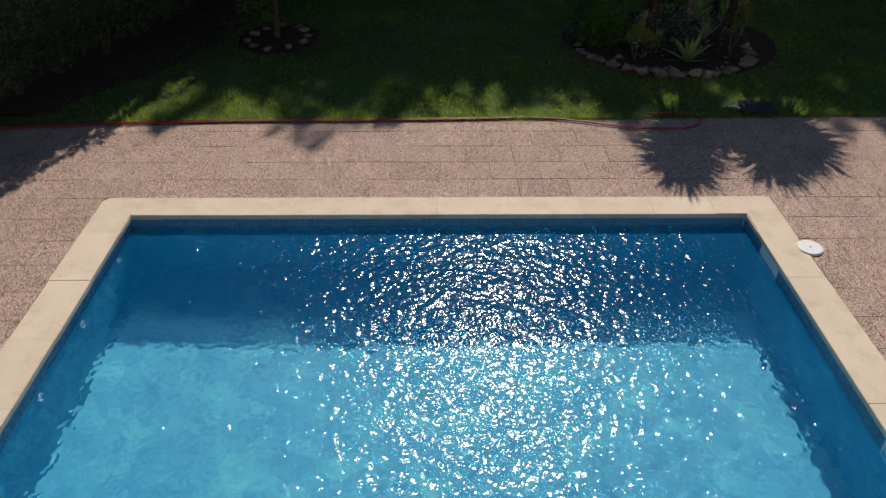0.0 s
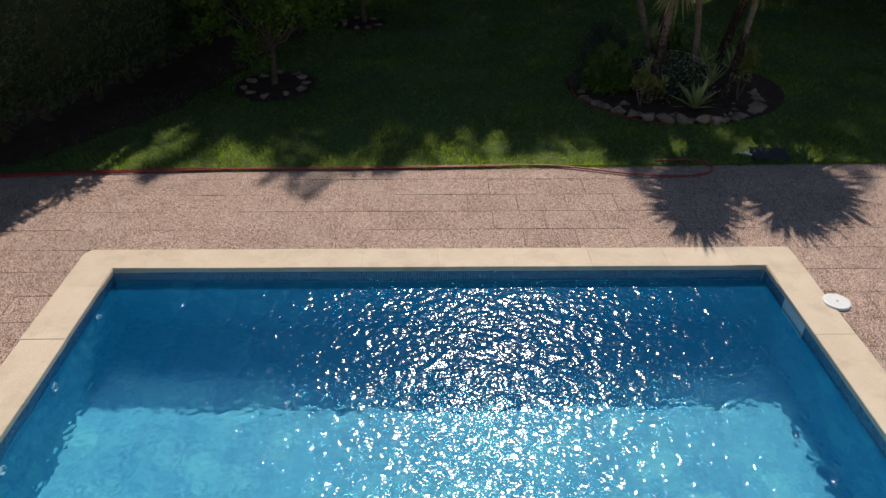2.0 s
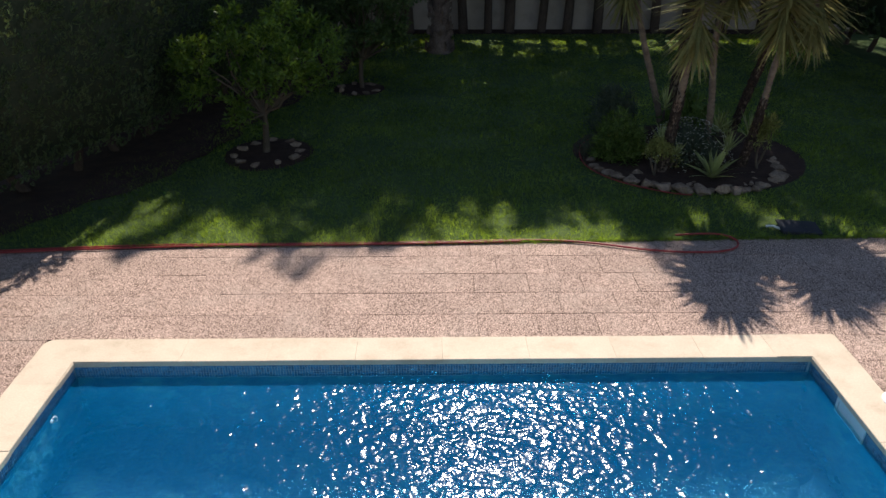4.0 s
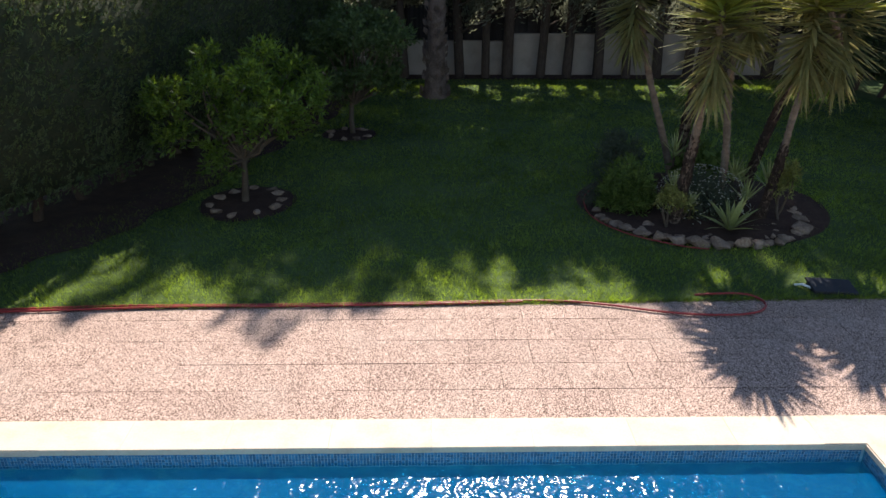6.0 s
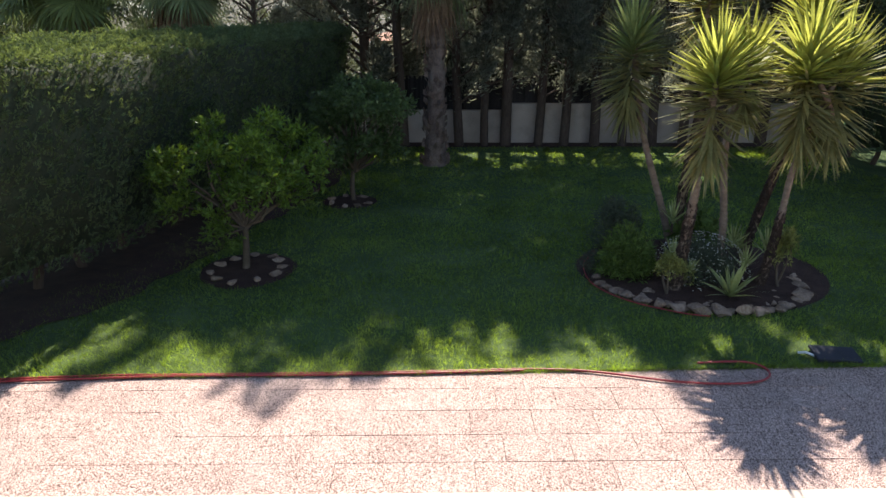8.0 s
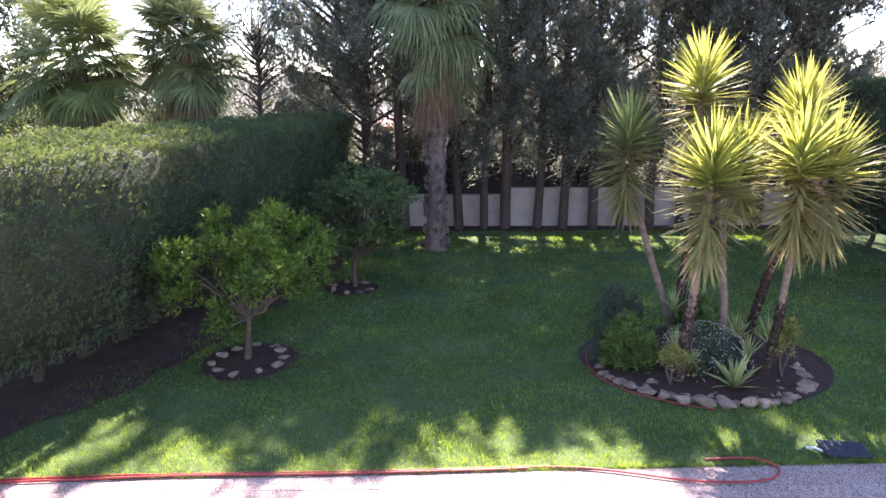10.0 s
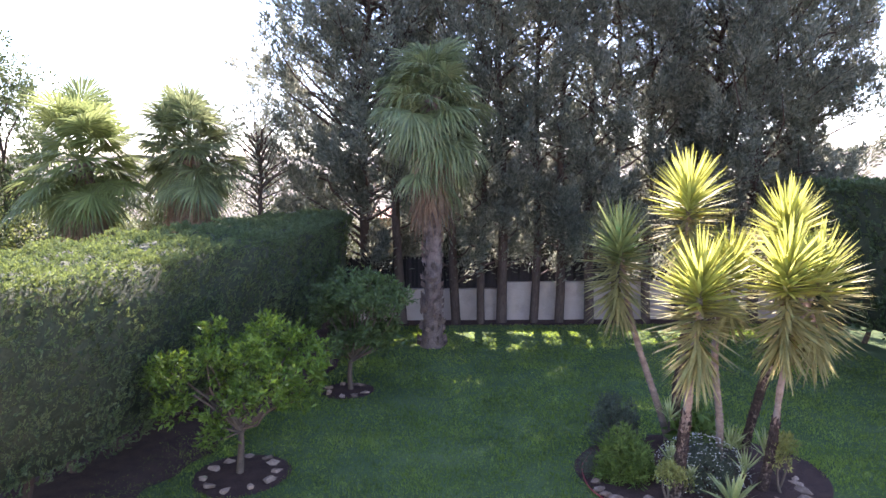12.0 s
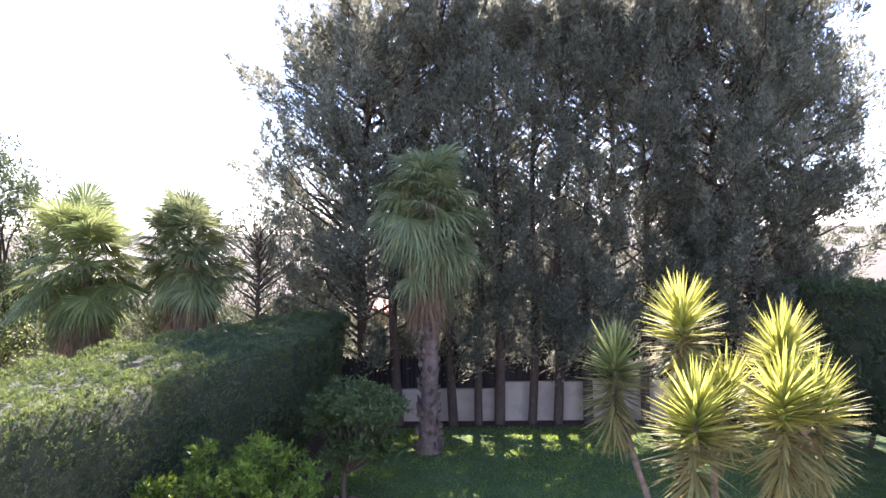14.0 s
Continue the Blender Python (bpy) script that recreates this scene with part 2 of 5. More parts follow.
def part(name, me, parent=None, label="", at=None):
    ob = new(name, me)
    if parent is not None:
        ob.parent = parent
        if at is None:
            ob.matrix_parent_inverse = Matrix.Translation(parent.location).inverted()
    if at is not None:
        ob.location = at
    return tagged(ob, label)


def unit(v):
    v = np.asarray(v, float)
    return v / np.maximum(np.linalg.norm(v, axis=-1, keepdims=True), 1e-9)


def tube(points, radii, sides=8, caps=True):
    """A tube along points."""
    p = np.asarray(points, float)
    r = np.broadcast_to(np.asarray(radii, float), (len(p),))
    d = unit(np.gradient(p, axis=0))
    ref = np.array([0.31, 0.95, 0.1]) if abs(d[0][1]) < 0.9 else np.array([1.0, 0.1, 0.2])
    a = unit(np.cross(d, ref))
    b = np.cross(d, a)
    th = np.linspace(0, 2 * np.pi, sides, endpoint=False)
    v = p[:, None] + r[:, None, None] * (np.cos(th)[None, :, None] * a[:, None] + np.sin(th)[None, :, None] * b[:, None])
    k = np.arange(len(p) - 1)[:, None] * sides
    i = np.arange(sides)[None]
    j = (i + 1) % sides
    f = np.stack([k + i, k + j, k + sides + j, k + sides + i], -1).reshape(-1, 4)
    v = v.reshape(-1, 3)
    if caps:
        g = Geo().add(v, f)
        g.add(np.vstack([v[-sides:], p[-1]]), [[q, (q + 1) % sides, sides] for q in range(sides)])
        return g
    return Geo().add(v, f)


def join(*geos):
    g = Geo()
    for q in geos:
        for v, f, off in zip(q.v, q.f, np.cumsum([0] + [len(x) for x in q.v])):
            g.add(v, f - off)
    return g


def leaves(p, d, length, width, rng, g=None):
    """Small pointed leaves at p, pointing along d."""
    d = unit(d)
    n = len(p)
    side = unit(np.cross(d, unit(rng.normal(size=(n, 3)))))
    length, width = np.broadcast_to(length, (n,))[:, None], np.broadcast_to(width, (n,))[:, None]
    mid = p + d * length * 0.45
    v = np.stack([p, mid - side * width / 2, p + d * length, mid + side * width / 2], 1)
    return (g or Geo()).add(v.reshape(-1, 3), np.arange(4 * n).reshape(-1, 4))


def ribbons(p, d, length, width, droop, rng, seg=3, g=None, side=None):
    """Long blades that start at p along d and bend down."""
    d = unit(d)
    n = len(p)
    if side is None:
        side = unit(np.cross(d, np.array([0, 0, 1.0]) + rng.normal(size=(n, 3)) * 0.25))
    length, width, droop = (np.broadcast_to(q, (n,))[:, None, None] for q in (length, width, droop))
    s = np.linspace(0, 1, seg + 1)[None, :, None]
    mid = p[:, None] + d[:, None] * s * length - np.array([0, 0, 1.0]) * droop * length * s ** 2
    w = width * np.where(s < 0.35, 0.6 + s * 1.15, (1 - s) / 0.65 + 0.02) / 2
    v = np.stack([mid - side[:, None] * w, mid + side[:, None] * w], 2).reshape(-1, 3)
    base = (np.arange(n) * 2 * (seg + 1))[:, None] + np.arange(seg)[None] * 2
    f = np.stack([base, base + 1, base + 3, base + 2], -1).reshape(-1, 4)
    return (g or Geo()).add(v, f)


def box(x0, x1, y0, y1, z0, z1, bevel=0.0):
    """A box, its top edges bevelled."""
    e = bevel
    v = [(x0, y0, z0), (x1, y0, z0), (x1, y1, z0), (x0, y1, z0),
         (x0, y0, z1 - e), (x1, y0, z1 - e), (x1, y1, z1 - e), (x0, y1, z1 - e),
         (x0 + e, y0 + e, z1), (x1 - e, y0 + e, z1), (x1 - e, y1 - e, z1), (x0 + e, y1 - e, z1)]
    f = [(3, 2, 1, 0)]
    for lo in (0, 4) if e else (0,):
        hi = lo + 4 if e else 8
        f += [(lo + i, lo + (i + 1) % 4, hi + (i + 1) % 4, hi + i) for i in range(4)]
    f += [(8, 9, 10, 11)]
    return Geo().add(v, f)


def disc(cx, cy, z, rx, ry, n=40, rise=0.0, wobble=0.0, rng=None, rings=6):
    """A round sheet, domed by rise, with an uneven outline."""
    th = np.linspace(0, 2 * np.pi, n, endpoint=False)
    k = 1 + (wobble * (np.sin(2 * th + 1) * 0.6 + np.sin(3 * th + 0.4) * 0.5 + np.sin(7 * th) * 0.2) if wobble else 0)
    v = [(cx, cy, z + rise)]
    for r in range(1, rings + 1):
        s = r / rings
        v += [(cx + rx * s * c, cy + ry * s * q, z + rise * (1 - s ** 2)) for c, q in zip(np.cos(th) * k, np.sin(th) * k)]
    f3 = [(0, 1 + i, 1 + (i + 1) % n) for i in range(n)]
    g = Geo().add(v, f3)
    f4 = [(1 + (r - 1) * n + i, 1 + r * n + i, 1 + r * n + (i + 1) % n, 1 + (r - 1) * n + (i + 1) % n) for r in range(1, rings) for i in range(n)]
    g.f.append(np.array(f4))
    return g


def rock(rng, size):
    """A rough stone about size across, resting on z = 0."""
    bm = bmesh.new()
    flat = rng.uniform(0.5, 0.75)
    for d in unit(rng.normal(size=(15, 3))) * rng.uniform(0.42, 0.56, (15, 1)):
        bm.verts.new(d)
    bmesh.ops.convex_hull(bm, input=bm.verts)
    bmesh.ops.delete(bm, geom=[v for v in bm.verts if not v.link_faces], context="VERTS")
    bmesh.ops.bevel(bm, geom=bm.edges[:], offset=0.05, segments=1, affect="EDGES")
    bmesh.ops.triangulate(bm, faces=bm.faces[:])
    bmesh.ops.subdivide_edges(bm, edges=bm.edges[:], cuts=1)
    off = Vector(rng.uniform(-50, 50, 3))
    for v in bm.verts:
        c = v.co * (1 + 0.22 * noise.noise(v.co * 3 + off) + 0.1 * noise.noise(v.co * 9 + off))
        v.co = Vector((c.x * 1.2, c.y * 0.95, c.z * flat)) * size
    low = min(v.co.z for v in bm.verts)
    for v in bm.verts:
        v.co.z -= low + size * 0.08
    me = bpy.data.meshes.new("stone")
    bm.to_mesh(me)
    bm.free()
    me.polygons.foreach_set("use_smooth", np.full(len(me.polygons), False))
    me.materials.append(STONE)
    return me


# ---- ground ----
POOL_X0, POOL_X1, POOL_Y1, POOL_Y0 = -3.35, 3.735, 6.77, -4.5
LIP = 0.03
WX0, WX1, WY1, WY0 = POOL_X0 - LIP, POOL_X1 + LIP, POOL_Y1 + LIP, POOL_Y0 - LIP
WATER_Z, FLOOR_Z = -0.17, -1.31
rng = np.random.default_rng(5)


def far_height(x, y):
    """The fields rise slowly behind the garden."""
    d = np.maximum(np.hypot(x * 0.75, np.maximum(y, 0)) - 34, 0)
    h = 6.5 * (1 - np.exp(-d / 75)) * (0.45 + 0.85 / (1 + np.exp(-(x - 18) / 9)) + 0.1 * np.sin(x * 0.055 + y * 0.02)) + np.maximum(d - 150, 0) * 0.03 * np.exp(-d / 1500)
    return h


gx = np.concatenate([[-2000, -900, -420, -220], np.arange(-140, -12, 8.0), [-12, -8, WX0 - 0.15, WX1 + 0.15, 9], np.arange(12, 141, 8.0), [220, 420, 900, 2000]])
gy = np.concatenate([[-2000, -600, -200, -60, -20, WY0 - 0.15, 0, WY1 + 0.15, 12, 18, 24, 28, 32], np.arange(36, 150, 6.0), [170, 210, 280, 400, 700, 1200, 2200]])
GX, GY = np.meshgrid(gx, gy, indexing="ij")
GZ = -0.06 + far_height(GX, GY)
idx = np.arange(GX.size).reshape(GX.shape)
faces = []
for i in range(len(gx) - 1):
    for j in range(len(gy) - 1):
        inside = WX0 - 0.2 < gx[i] and gx[i + 1] < WX1 + 0.2 and WY0 - 0.2 < gy[j] and gy[j + 1] < WY1 + 0.2
        if not inside:
            faces.append((idx[i, j], idx[i + 1, j], idx[i + 1, j + 1], idx[i, j + 1]))
ground = part("ground", Geo().add(np.stack([GX, GY, GZ], -1).reshape(-1, 3), faces).mesh("ground", FIELD, True))
tagged(ground, "dry pale grass fields rising behind the garden", "ground", kind="structure")


def lawn_edge(x):
    return 9.19 + 0.023 * (x - 0.3)


lx = np.linspace(-9.5, 14.0, 70)
ly = np.linspace(0, 1, 40)
LX, LT = np.meshgrid(lx, ly, indexing="ij")
LY = lawn_edge(LX) + 0.02 * np.sin(LX * 9) * (1 - LT) + LT * (22.4 - lawn_edge(LX))
LZ = 0.012 + 0.012 * np.sin(LX * 1.3 + LY * 0.7) * np.sin(LY * 1.1) * LT
li = np.arange(LX.size).reshape(LX.shape)
lf = np.stack([li[:-1, :-1], li[1:, :-1], li[1:, 1:], li[:-1, 1:]], -1).reshape(-1, 4)
lawn = part("lawn", Geo().add(np.stack([LX, LY, LZ], -1).reshape(-1, 3), lf).mesh("lawn", TURF, True))
tagged(lawn, "mown green lawn between hedge and paving", "lawn", kind="structure")
border = part("soil_border", box(-9, 14, 22.35, 23.0, -0.2, 0.03).mesh("soil_border", SOIL))
tagged(border, "strip of bare dark soil along the back wall", "soil", kind="structure")

hx = np.array([(-5.6, 9.3), (-4.85, 10.2), (-4.15, 11.1), (-3.65, 12.3), (-3.3, 13.6), (-2.9, 15.0), (-2.25, 16.6), (-1.9, 18.6), (-1.6, 22.3)])
hw = np.array([(-8.5, 9.4), (-7.5, 10.4), (-6.8, 11.3), (-6.3, 12.5), (-5.9, 13.8), (-5.4, 15.3), (-4.7, 17.2), (-4.2, 19.2), (-3.6, 22.3)])
t9 = np.linspace(0, 1, 60)
pa, pb = (np.stack([np.interp(t9, np.linspace(0, 1, 9), q[:, k]) for k in (0, 1)], -1) for q in (hx, hw))
pa = pa + np.column_stack([0.06 * np.sin(t9 * 70) + 0.05 * np.sin(t9 * 31), 0 * t9])
pv = np.concatenate([np.column_stack([pa, np.full(60, 0.03)]), np.column_stack([pa * 0.8 + pb * 0.2, np.full(60, 0.05)]), np.column_stack([pb, np.full(60, 0.05)])])
pf = [(r * 60 + i, r * 60 + i + 1, r * 60 + 61 + i, r * 60 + 60 + i) for r in (0, 1) for i in range(59)]
foot = part("hedge_soil", Geo().add(pv, pf).mesh("hedge_soil", SOIL, True))
tagged(foot, "bare reddish soil along the hedge's foot", "soil", kind="structure")

# ---- pool ----
pool = thing("swimming_pool", "rectangular blue swimming pool with mosaic waterline", "pool", (0.2, 1.2, -0.1), kind="structure")
T = 0.2
part("wall", box(WX0 - T, WX1 + T, WY1, WY1 + T, FLOOR_Z - T, -0.062).mesh("wall", LINER), pool)
part("wall", box(WX0 - T, WX1 + T, WY0 - T, WY0, FLOOR_Z - T, -0.062).mesh("wall", LINER), pool)
part("wall", box(WX0 - T, WX0, WY0, WY1, FLOOR_Z - T, -0.062).mesh("wall", LINER), pool)
part("wall", box(WX1, WX1 + T, WY0, WY1, FLOOR_Z - T, -0.062).mesh("wall", LINER), pool)
part("floor", box(WX0, WX1, WY0, WY1, FLOOR_Z - T, FLOOR_Z).mesh("floor", LINER), pool)


def mosaic(length, rows, pitch=0.0265):
    """A band of small square tiles that stand proud of the grout; along x, facing -y, hanging from z = 0."""
    g, k, s = Geo(), int(length / pitch), 0.0109
    c = np.stack(np.meshgrid((np.arange(k) + 0.5) * pitch, -(np.arange(rows) + 0.5) * pitch, indexing="ij"), -1).reshape(-1, 2)
    c = c + rng.normal(size=c.shape) * 0.0004
    q = np.array([(-1, 0, -1), (1, 0, -1), (1, 0, 1), (-1, 0, 1)]) * s
    front = np.concatenate([q * 0.9 + (0, -0.0035, 0), q])
    v = (front[None] + np.stack([c[:, 0], c[:, 0] * 0, c[:, 1]], -1)[:, None]).reshape(-1, 3)
    f = np.array([(0, 1, 2, 3), (4, 5, 1, 0), (5, 6, 2, 1), (6, 7, 3, 2), (7, 4, 0, 3)])
    return g.add(v, (np.arange(len(c))[:, None, None] * 8 + f[None]).reshape(-1, 4))


for at, turn, length in (((WX0 + 0.01, WY1 - 0.004, -0.066), 0, WX1 - WX0 - 0.02), ((WX0 + 0.004, 1.0, -0.066), 90, WY1 - 1.01), ((WX1 - 0.004, WY1 - 0.01, -0.066), -90, WY1 - 1.01)):
    band = part("mosaic_band", box(0, length, 0, 0.0035, -0.172, 0).mesh("mosaic_band", GROUT), pool, "pale grout band of the waterline", at)
    band.matrix_basis = Matrix.Translation(Vector(at) - pool.location) @ Matrix.Rotation(radians(turn), 4, "Z")
    tiles = part("tiles", mosaic(length, 6).mesh("tiles", TILE), band, "small dark blue glass mosaic tiles", (0, 0, -0.004))
    tagged(tiles, kind="stuff")

# water surface, rippled by many small waves
wx = np.linspace(WX0 + 0.012, WX1 - 0.012, 430)
wy = np.concatenate([np.linspace(WY0 + 0.01, 2.2, 50)[:-1], np.linspace(2.2, WY1 - 0.012, 270)])
UX, UY = np.meshgrid(wx, wy, indexing="ij")
UZ = np.zeros_like(UX)
for _ in range(70):
    lam = 0.11 * 4.5 ** rng.random()
    th = rng.uniform(0, 2 * math.pi)
    amp = 0.007 * lam / (2 * math.pi)
    UZ += amp * np.sin((UX * math.cos(th) + UY * math.sin(th)) * 2 * math.pi / lam + rng.uniform(0, 6.3))
ui = np.arange(UX.size).reshape(UX.shape)
uf = np.stack([ui[:-1, :-1], ui[1:, :-1], ui[1:, 1:], ui[:-1, 1:]], -1).reshape(-1, 4)
water = part("water", Geo().add(np.stack([UX, UY, UZ + WATER_Z], -1).reshape(-1, 3), uf).mesh("water", WATER, True))
tagged(water, "clear rippled pool water glittering in the sun", "water", kind="structure")
water.visible_shadow = False


def coping_profile(width):
    """From the outer foot over the top to the rounded inner lip: (across, z)."""
    lip = [(width - 0.011 + 0.011 * math.sin(a), -0.011 + 0.011 * math.cos(a)) for a in np.linspace(0, math.pi / 2, 6)]
    return [(0, -0.06), (0, -0.006), (0.006, 0)] + lip + [(width, -0.052), (width - 0.008, -0.06)]


def coping_piece(length, width):
    p = coping_profile(width)
    n = len(p)
    v = [(x, -a, z) for x in (0, length) for a, z in p]
    f = [(i, (i + 1) % n, n + (i + 1) % n, n + i) for i in range(n)]
    g = Geo().add(v, f)
    g.f.append(np.array([tuple(range(n))[::-1]]))
    g.f.append(np.array([tuple(range(n, 2 * n))]))
    return g.mesh("coping_stone", COPING)


CO_X0, CO_X1, CO_Y1 = -3.78, 4.137, 7.15
GAP = 0.0015
coping = thing("pool_coping", "cream cast stone coping round the pool", "coping", (0.2, 6.96, 0), kind="structure")


def corner_piece(sign):
    """An L-shaped corner stone with a rounded outer corner; the inner edges are softened."""
    w, d = (CO_X1 - POOL_X1, CO_Y1 - POOL_Y1) if sign > 0 else (POOL_X0 - CO_X0, CO_Y1 - POOL_Y1)
    arm_x, arm_y = 0.34, 0.33
    r = 0.10 if sign < 0 else 0.03
    arc = [(w - r + r * math.sin(a), d - r + r * math.cos(a)) for a in np.linspace(0, math.pi / 2, 6)]
    pts = [(0, 0), (-arm_x, 0), (-arm_x, d)] + arc + [(w, -arm_y), (0, -arm_y)]
    pts = [(sign * x, y) for x, y in pts]
    bm = bmesh.new()
    low = [bm.verts.new((x, y, -0.06)) for x, y in pts]
    f = bm.faces.new(low if sign < 0 else low[::-1])
    top = bmesh.ops.extrude_face_region(bm, geom=[f])
    for v in top["geom"]:
        if isinstance(v, bmesh.types.BMVert):
            v.co.z = 0
    bmesh.ops.recalc_face_normals(bm, faces=bm.faces)
    inner = [e for e in bm.edges if all(abs(v.co.z) < 1e-5 for v in e.verts) and (all(abs(v.co.x) < 1e-5 for v in e.verts) or all(abs(v.co.y) < 1e-5 for v in e.verts))]
    bmesh.ops.bevel(bm, geom=inner, offset=0.011, segments=3, affect="EDGES")
    me = bpy.data.meshes.new("coping_stone")
    bm.to_mesh(me)
    bm.free()
    me.materials.append(COPING)
    return me


part("coping_stone", corner_piece(1), coping, "", None).location = (POOL_X1, POOL_Y1, 0)
part("coping_stone", corner_piece(-1), coping, "", None).location = (POOL_X0, POOL_Y1, 0)
joints = [POOL_X0 + 0.34, -2.36, -1.52, -0.68, 0.16, 1.0, 1.84, 2.68, POOL_X1 - 0.34]
for a, b in zip(joints, joints[1:]):
    o = part("coping_stone", coping_piece(b - a - GAP, CO_Y1 - POOL_Y1), coping)
    o.location = (a + GAP / 2, CO_Y1 + rng.normal() * 0.002, rng.normal() * 0.0006)
stone_r, stone_l = coping_piece(0.84 - GAP, CO_X1 - POOL_X1), coping_piece(0.84 - GAP, POOL_X0 - CO_X0)
for k in range(13):
    y = POOL_Y1 - 0.33 - 0.84 * k
    o = part("coping_stone", stone_r, coping)
    o.matrix_basis = Matrix.Translation((CO_X1 + rng.normal() * 0.002, y - GAP / 2, rng.normal() * 0.0012)) @ Matrix.Rotation(radians(-90), 4, "Z")
    o = part("coping_stone", stone_l, coping)
    o.matrix_basis = Matrix.Translation((CO_X0 + rng.normal() * 0.002, y - 0.84 + GAP / 2, rng.normal() * 0.0012)) @ Matrix.Rotation(radians(90), 4, "Z")


def nozzle(y, z):
    ob = thing("return_nozzle", "small round white water inlet in the pool wall", "inlet", (WX0 + 0.004, y, z), "pool inlets")
    th = np.linspace(0, 2 * np.pi, 20, endpoint=False)
    rings = [(0.05, 0.0), (0.048, 0.008), (0.034, 0.011), (0.03, 0.002)]
    v = [(x, r * math.cos(a), r * math.sin(a)) for r, x in rings for a in th]
    f = [(k * 20 + i, k * 20 + (i + 1) % 20, k * 20 + 20 + (i + 1) % 20, k * 20 + 20 + i) for k in range(3) for i in range(20)]
    part("flange", Geo().add(v, f).mesh("flange", WHITE, True), ob, "", (0, 0, 0))
    part("eyeball", Geo().add(*[(np.array([(0.006 * (1 - s), 0.028 * s * math.cos(a), 0.028 * s * math.sin(a)) for s in (0.3, 1) for a in th])), [(i, (i + 1) % 20, 20 + (i + 1) % 20, 20 + i) for i in range(20)]]).mesh("eyeball", PALEBLUE, True), ob, "", (0, 0, 0))


for y in (6.27, 5.25, 4.3):
    nozzle(y, -0.36)


def skimmer(y0, y1):
    ob = thing("skimmer", "pale blue plastic skimmer mouth in the pool wall", "skimmer", (WX1 - 0.012, (y0 + y1) / 2, -0.14), "pool skimmers")
    h, x = (y1 - y0) / 2, 0.0
    part("frame", join(box(-0.012, 0, -h, h, 0.05, 0.08), box(-0.012, 0, -h, h, -0.11, -0.08), box(-0.012, 0, -h, -h + 0.035, -0.08, 0.05), box(-0.012, 0, h - 0.035, h, -0.08, 0.05)).mesh("frame", PALEBLUE), ob, "", (0, 0, 0))
    part("weir_flap", box(-0.006, -0.001, -h + 0.04, h - 0.04, -0.075, 0.045, 0.002).mesh("weir_flap", PALEBLUE), ob, "", (0, 0, 0))


skimmer(5.8, 6.26)
skimmer(3.14, 3.6)


def skimmer_lid(x, y):
    ob = thing("inspection_cover", "round white plastic cover set in the paving", "cover", (x, y, 0.0))
    th = np.linspace(0, 2 * np.pi, 40, endpoint=False)
    rings = [(0.135, -0.006), (0.133, 0.012), (0.118, 0.016), (0.114, 0.0155), (0.08, 0.0165), (0.03, 0.017), (0.004, 0.017)]
    v = [(r * math.cos(a), r * math.sin(a), z) for r, z in rings for a in th]
    f = [(k * 40 + i, k * 40 + (i + 1) % 40, k * 40 + 40 + (i + 1) % 40, k * 40 + 40 + i) for k in range(len(rings) - 1) for i in range(40)]
    disk = part("cover", Geo().add(v, f).mesh("cover", WHITE, True), ob, "", (0, 0, 0))
    part("finger_knob", tube([(0, 0, 0.01), (0, 0, 0.0175), (0, 0, 0.0185)], [0.011, 0.01, 0.005], 12).mesh("finger_knob", DARKLID, True), disk, "dark round finger hole", (0, 0, 0))


skimmer_lid(4.185, 6.1)


# ---- foliage helpers ----
def clusters(centres, radii, per, length, width, rng, up=0.3, out=1.0, wild=0.6, g=None, shell=0.45):
    """Leaves gathered in round tufts."""
    centres = np.asarray(centres, float)
    radii = np.broadcast_to(np.asarray(radii, float), (len(centres),))
    c = np.repeat(centres, per, 0)
    r = np.repeat(radii, per)[:, None]
    d = unit(rng.normal(size=c.shape))
    p = c + d * r * (shell + (1 - shell) * rng.random((len(c), 1)))
    way = d * out + rng.normal(size=c.shape) * wild + (0, 0, up)
    k = len(c)
    return leaves(p, way, length * (0.7 + 0.6 * rng.random(k)), width * (0.7 + 0.6 * rng.random(k)), rng, g)


def limb(a, b, r0, r1, bend=0.1, n=6, rng=None, sides=7):
    a, b = np.asarray(a, float), np.asarray(b, float)
    t = np.linspace(0, 1, n)[:, None]
    sway = rng.normal(size=3) * bend * np.linalg.norm(b - a)
    p = a + (b - a) * t + sway * np.sin(t * math.pi) + rng.normal(size=(n, 3)) * bend * 0.12 * np.linalg.norm(b - a) * (t > 0) * (t < 1)
    return tube(p, r0 + (r1 - r0) * t[:, 0], sides)


